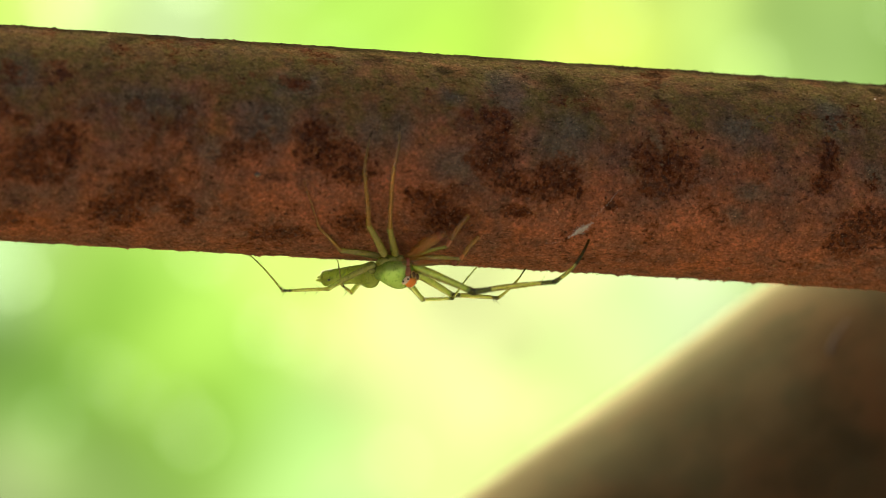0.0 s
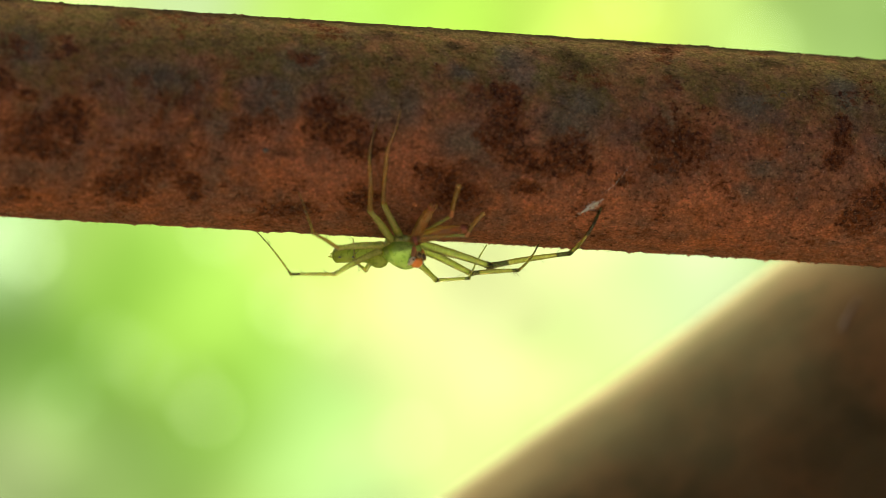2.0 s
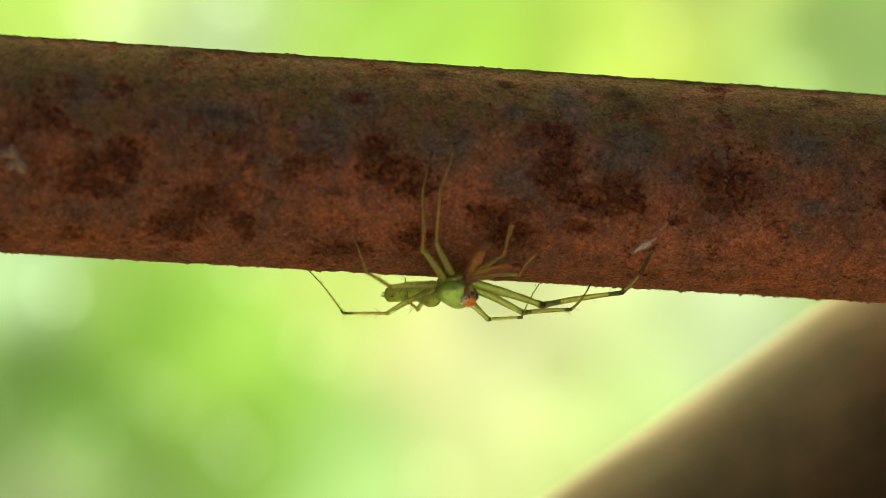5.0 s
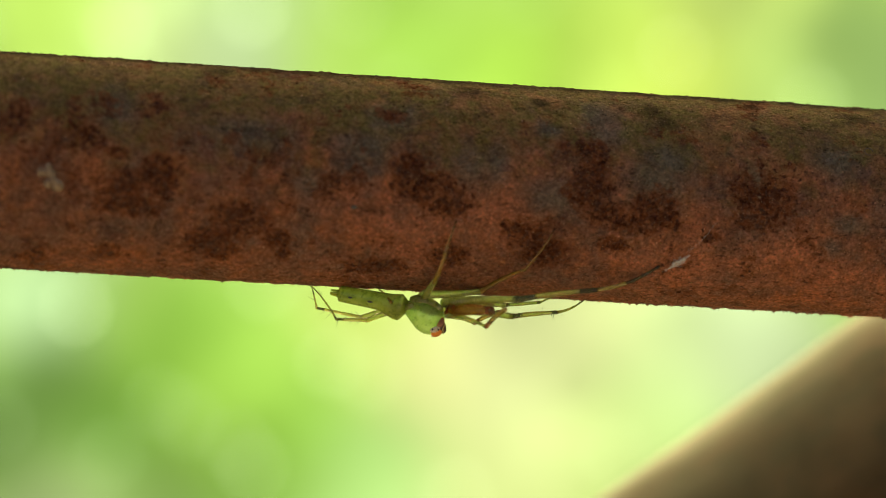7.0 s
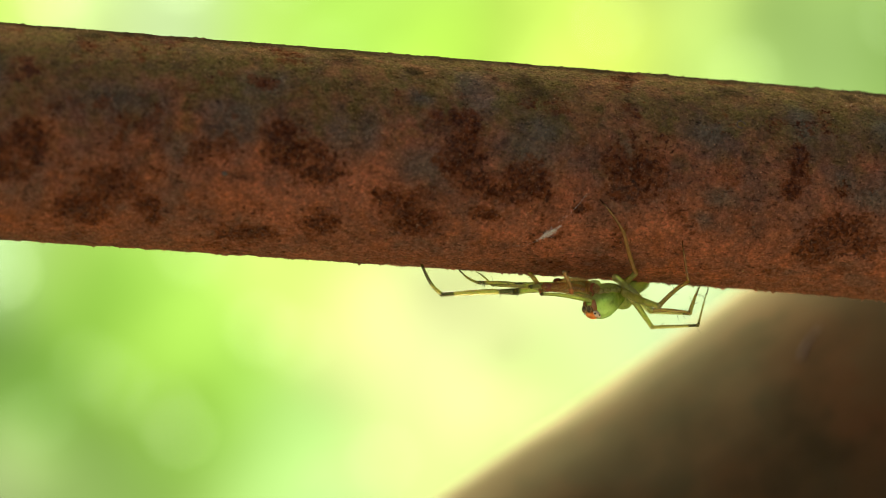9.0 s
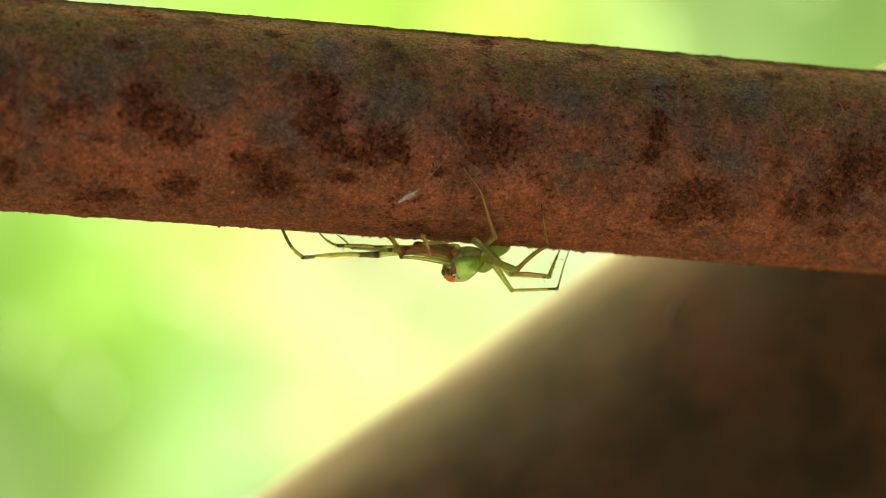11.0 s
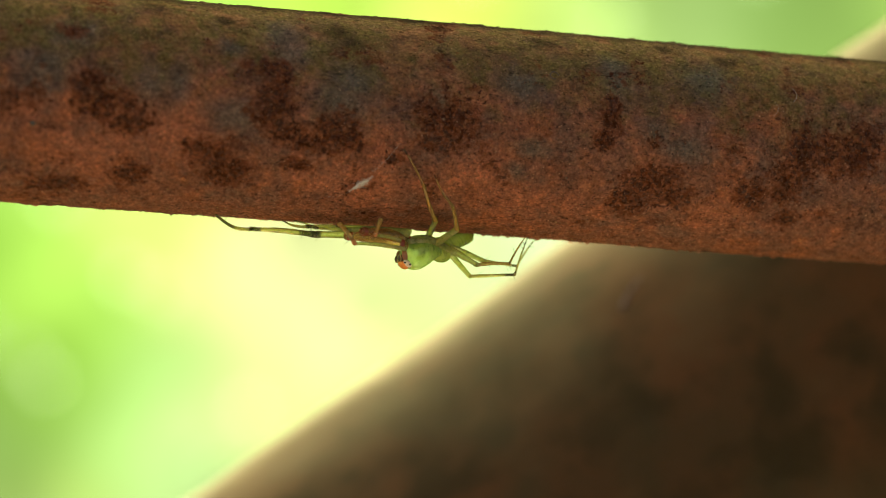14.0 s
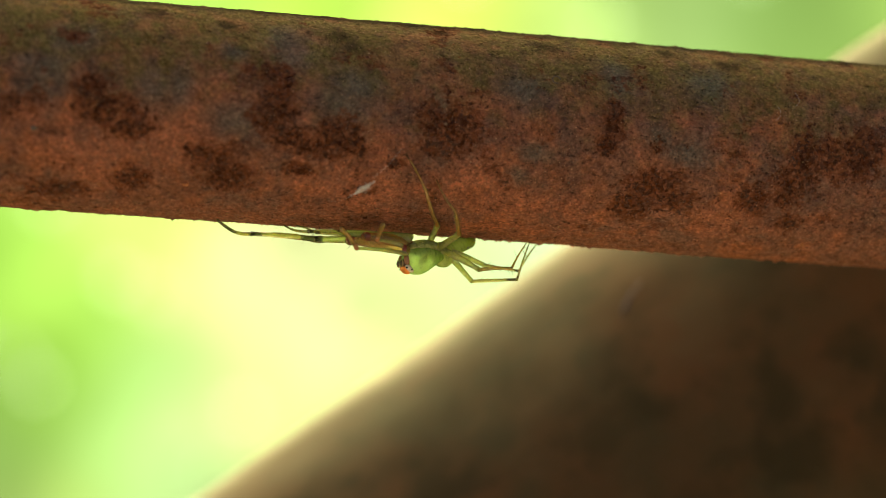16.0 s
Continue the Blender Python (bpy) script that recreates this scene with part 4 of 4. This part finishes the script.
def build_spider():
    spider = tagged(new("spider"), "slender green jumping spider with orange face hanging under the rusty pipe", "spider")
    bm = bmesh.new()
    ball(bm, (-0.35, 0, 0), (2.28, 1.52, 1.98), warp=carapace_warp, segments=32, rings=20)
    part("carapace", bm, CARAPACE_MAT, spider, "glossy translucent green carapace")
    bm = bmesh.new()
    ball(bm, (-0.35, 0, -0.90), (1.85, 1.25, 0.80), segments=20, rings=12)
    part("breast_plate", bm, FEMUR_MAT, spider, "pale green underside between the legs")
    for side in (-1, 1):
        for x, y in ((0.95, 0.85), (0.25, 1.05), (-0.5, 1.05), (-1.2, 0.85)):
            bm = bmesh.new()
            ball(bm, (x, 0.85 * y * side, -0.9), (0.52, 0.45, 0.36), pose(0, 0, 0, -25 * side, 0, 0), 14, 8)
            part("leg_base", bm, FEMUR_MAT, spider)
    # flat orange crown between white cheeks
    bm = bmesh.new()
    ball(bm, (1.74, 0, 1.34), (0.56, 0.78, 0.30), pose(0, 0, 0, 0, 42, 0), 24, 12)
    for i in range(60):
        rnd = random.Random(i)
        u, w = rnd.uniform(-0.8, 0.8), rnd.uniform(-0.8, 0.8)
        if u * u + w * w < 0.8:
            at = pose(1.74, 0, 1.32, 0, 42, 0) @ Vector((0.50 * u, 0.72 * w, 0.28 * math.sqrt(1 - u * u - w * w)))
            ball(bm, at, (0.06, 0.035, 0.03), pose(0, 0, 0, 0, 42, rnd.uniform(0, 180)), 6, 4)
    face = part("face", bm, ORANGE_MAT, spider, "bright orange scaly face")
    for side in (-1, 1):
        bm = bmesh.new()
        ball(bm, (1.60, 0.76 * side, 1.30), (0.52, 0.17, 0.27), pose(0, 0, 0, 20 * side, 42, 0), 16, 10)
        part("cheek", bm, WHITE_MAT, face, "white scaled cheek")
        bm = bmesh.new()
        ball(bm, (1.40, 0.88 * side, 1.40), (0.11, 0.09, 0.11), segments=14, rings=8)
        part("small_eye", bm, EYE_MAT, spider, "small shiny black eye")
        bm = bmesh.new()
        ball(bm, (1.90, 0.84 * side, 1.20), (0.10, 0.10, 0.10), segments=14, rings=8)
        part("side_eye", bm, EYE_MAT, spider, "small shiny black eye")
        bm = bmesh.new()
        ball(bm, (2.12, 0.40 * side, 0.68), (0.34, 0.36, 0.36), segments=18, rings=10)
        eye = part("front_eye", bm, AMBER_EYE_MAT, spider, "large glossy dark brown front eye")
        bm = bmesh.new()
        rim = [Vector((2.26, 0.40 * side + 0.36 * math.cos(k * math.tau / 18), 0.68 + 0.36 * math.sin(k * math.tau / 18))) * MM for k in range(19)]
        tube_along(bm, rim, [0.055 * MM] * 19, 6)
        part("eye_rim", bm, EYE_RING_MAT, eye, "brownish amber ring round the eye")
        bm = bmesh.new()
        ball(bm, (1.80, 0.72 * side, 0.40), (0.34, 0.20, 0.62), segments=14, rings=10)
        part("side_stripe", bm, RED_MAT, face, "reddish brown stripe beside the eyes")
    # abdomen along -x from its waist
    bm = bmesh.new()
    half = ABDOMEN_LENGTH / 2
    ball(bm, (-half, 0, 0), (half, 1.42, 1.36), warp=abdomen_warp, segments=28, rings=30)
    for i in range(9):
        u, side = 0.18 + 0.09 * i, (-1, 1, 0.4)[i % 3]
        ball(bm, (-ABDOMEN_LENGTH * u, 0.80 * side * (1 - 0.25 * u), 0.62 - 0.3 * u), (0.28, 0.10, 0.13), segments=8, rings=6, slot=1)
    abdomen = part("abdomen", bm, [ABDOMEN_MAT, BAND_MAT], spider, "long olive green abdomen with small dark spots")
    for dy, dz in ((0.22, 0.15), (-0.22, 0.15), (0.0, -0.2)):
        bm = limb(0.75, 0.2, 0.09, swell=0.0)
        spinneret = part("spinneret", bm, [ABDOMEN_MAT, BAND_MAT, HAIR_MAT], abdomen)
        spinneret.matrix_basis = pose(-(ABDOMEN_LENGTH - 0.12) * MM, dy * MM, dz * MM, 0, -90, 0)
    bm = bmesh.new()
    ball(bm, (-1.75, 0, -0.2), (0.7, 0.36, 0.36), segments=14, rings=8)
    part("waist", bm, ABDOMEN_MAT, spider)
    limbs = {"body": spider, "abdomen": abdomen}
    bases = (FEMUR_MAT, AMBER_MAT, BACKLIT_LEG_MAT)
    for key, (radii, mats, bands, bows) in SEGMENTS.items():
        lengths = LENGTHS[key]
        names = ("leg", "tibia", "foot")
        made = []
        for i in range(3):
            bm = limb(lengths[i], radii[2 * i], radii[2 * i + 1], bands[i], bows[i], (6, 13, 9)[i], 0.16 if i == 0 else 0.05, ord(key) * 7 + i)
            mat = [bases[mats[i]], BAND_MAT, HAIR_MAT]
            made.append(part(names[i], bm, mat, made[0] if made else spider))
        if key in "fg":
            tagged(made[0], "long green front leg with black bands")
        limbs[key] = made
    for key in "pq":
        first = part("palp", limb(LENGTHS[key][0], 0.22, 0.15, bow=0.15, spines=6, seed=ord(key)), [FEMUR_MAT, BAND_MAT, HAIR_MAT], spider, "thin pale green palp with reddish tip")
        bm = limb(LENGTHS[key][1], 0.20, 0.23, ((0.0, 0.22),), 0.15, 14, 0.1, ord(key) + 1, True)
        limbs[key] = [first, part("palp_tip", bm, [AMBER_MAT, RED_MAT, HAIR_MAT], first, "reddish brown swollen palp tip")]
    for key in "uv":
        length = LENGTHS[key][0]
        jaw = part("jaw", limb(length - 0.4, 0.46, 0.42, ((0.0, 0.06), (0.90, 1.0)), 0.22, 3, 0.34, ord(key), True), [BROWN_MAT, DARK_JAW_MAT, HAIR_MAT], spider, "long glossy brown jaw")
        bm = bmesh.new()
        pts = [Vector((0.30 - 0.9 * math.sin(u * 2.0) * 0.55, 0.12 * u, length - 0.5 + 0.55 * math.sin(u * 3.0) - 1.9 * u * u)) * MM for u in (0, 0.15, 0.3, 0.45, 0.6, 0.8, 1.0)]
        tube_along(bm, pts, [0.16 * MM, 0.15 * MM, 0.13 * MM, 0.11 * MM, 0.09 * MM, 0.06 * MM, 0.02 * MM], 8)
        part("fang", bm, DARK_JAW_MAT, jaw, "thin curved dark fang")
        limbs[key] = [jaw]
    return limbs


def head_pose(name):
    centre, ahead, dorsal, _ = BODY[name]
    x = Vector(ahead).normalized()
    z = Vector(dorsal)
    z = (z - x * z.dot(x)).normalized()
    return Matrix.Translation(Vector(centre)) @ Matrix((x, z.cross(x), z)).transposed().to_4x4()


def local_joints(name):
    """All joints, and the abdomen's waist and tail, in the head's space, in millimetres."""
    m = head_pose(name)
    inv = m.inverted()
    joints = {key: [inv @ Vector(p) for p in pts] for key, pts in POSES[name].items()}
    waist = m @ Vector((-1.75, 0, -0.15))
    tx, tz = BODY[name][3]
    flat = math.hypot(tx - waist.x, tz - waist.z)
    deep = math.sqrt(max(0.05, ABDOMEN_LENGTH ** 2 - flat * flat))
    joints["abdomen"] = [inv @ waist, inv @ Vector((tx, waist.y + deep, tz))]
    return joints


def aim(origin, way, axis, side):
    """A pose at origin whose axis points along way."""
    way = way.normalized()
    u = (side - way * side.dot(way)).normalized()
    if axis == "Z":
        cols = (u, way.cross(u), way)
    else:
        cols = (-way, u.cross(-way) * -1, u)
        cols = (cols[0], cols[2].cross(cols[0]), cols[2])
    return Matrix.Translation(origin) @ Matrix(cols).transposed().to_4x4()


def chain(pts, side):
    """World-free poses of the segments of one limb, each hung on the first."""
    poses, first = [], None
    for a, b in zip(pts, pts[1:]):
        m = aim(a, b - a, "Z", side)
        first = first or m
        poses.append(m if m is first else first.inverted() @ m)
    return poses


def metres(m):
    return Matrix.Translation(m.translation * MM) @ m.to_3x3().to_4x4()


def motions():
    """The spider turns, shifts its grip and springs along the pipe."""
    keys = []
    for (t0, a), (t1, b) in zip(TIMES, TIMES[1:]):
        keys.append((t0, a, a, 0.0))
        if a != b:
            keys += [(t0 + (t1 - t0) * u, a, b, u) for u in (0.25, 0.5, 0.75)]
    keys.append((TIMES[-1][0], TIMES[-1][1], TIMES[-1][1], 0.0))
    rows = {key: ([] if key in ("body", "abdomen") else [[] for _ in SPIDER_PIECES[key]]) for key in SPIDER_PIECES}
    side = Vector((-0.25, 0.1, -0.96))
    for t, a, b, u in keys:
        ma, mb = head_pose(a), head_pose(b)
        turn = ma.to_quaternion().slerp(mb.to_quaternion(), u)
        at = ma.translation.lerp(mb.translation, u)
        if {a, b} == {"C", "D"}:
            at.z -= 1.2 * math.sin(math.pi * u)
        rows["body"].append((t, Matrix.Translation((at + Vector((0, 0, LIFT / MM))) * MM) @ turn.to_matrix().to_4x4()))
        ja, jb = local_joints(a), local_joints(b)
        for key, ob in SPIDER_PIECES.items():
            if key == "body":
                continue
            pts = [p.lerp(q, u) for p, q in zip(ja[key], jb[key])]
            if key == "abdomen":
                rows[key].append((t, metres(aim(pts[0], pts[1] - pts[0], "-X", Vector((0, 0, 1))))))
                continue
            for i, length in enumerate(LENGTHS[key]):
                way = (pts[i + 1] - pts[i]).normalized() * length
                shift = pts[i] + way - pts[i + 1]
                pts = pts[:i + 1] + [p + shift for p in pts[i + 1:]]
            for i, m in enumerate(chain(pts, side)):
                rows[key][i].append((t, metres(m)))
    for key, ob in SPIDER_PIECES.items():
        if key in ("body", "abdomen"):
            walk(ob, rows[key])
        else:
            for piece, its in zip(ob, rows[key]):
                walk(piece, its)


SPIDER_PIECES = build_spider()
motions()
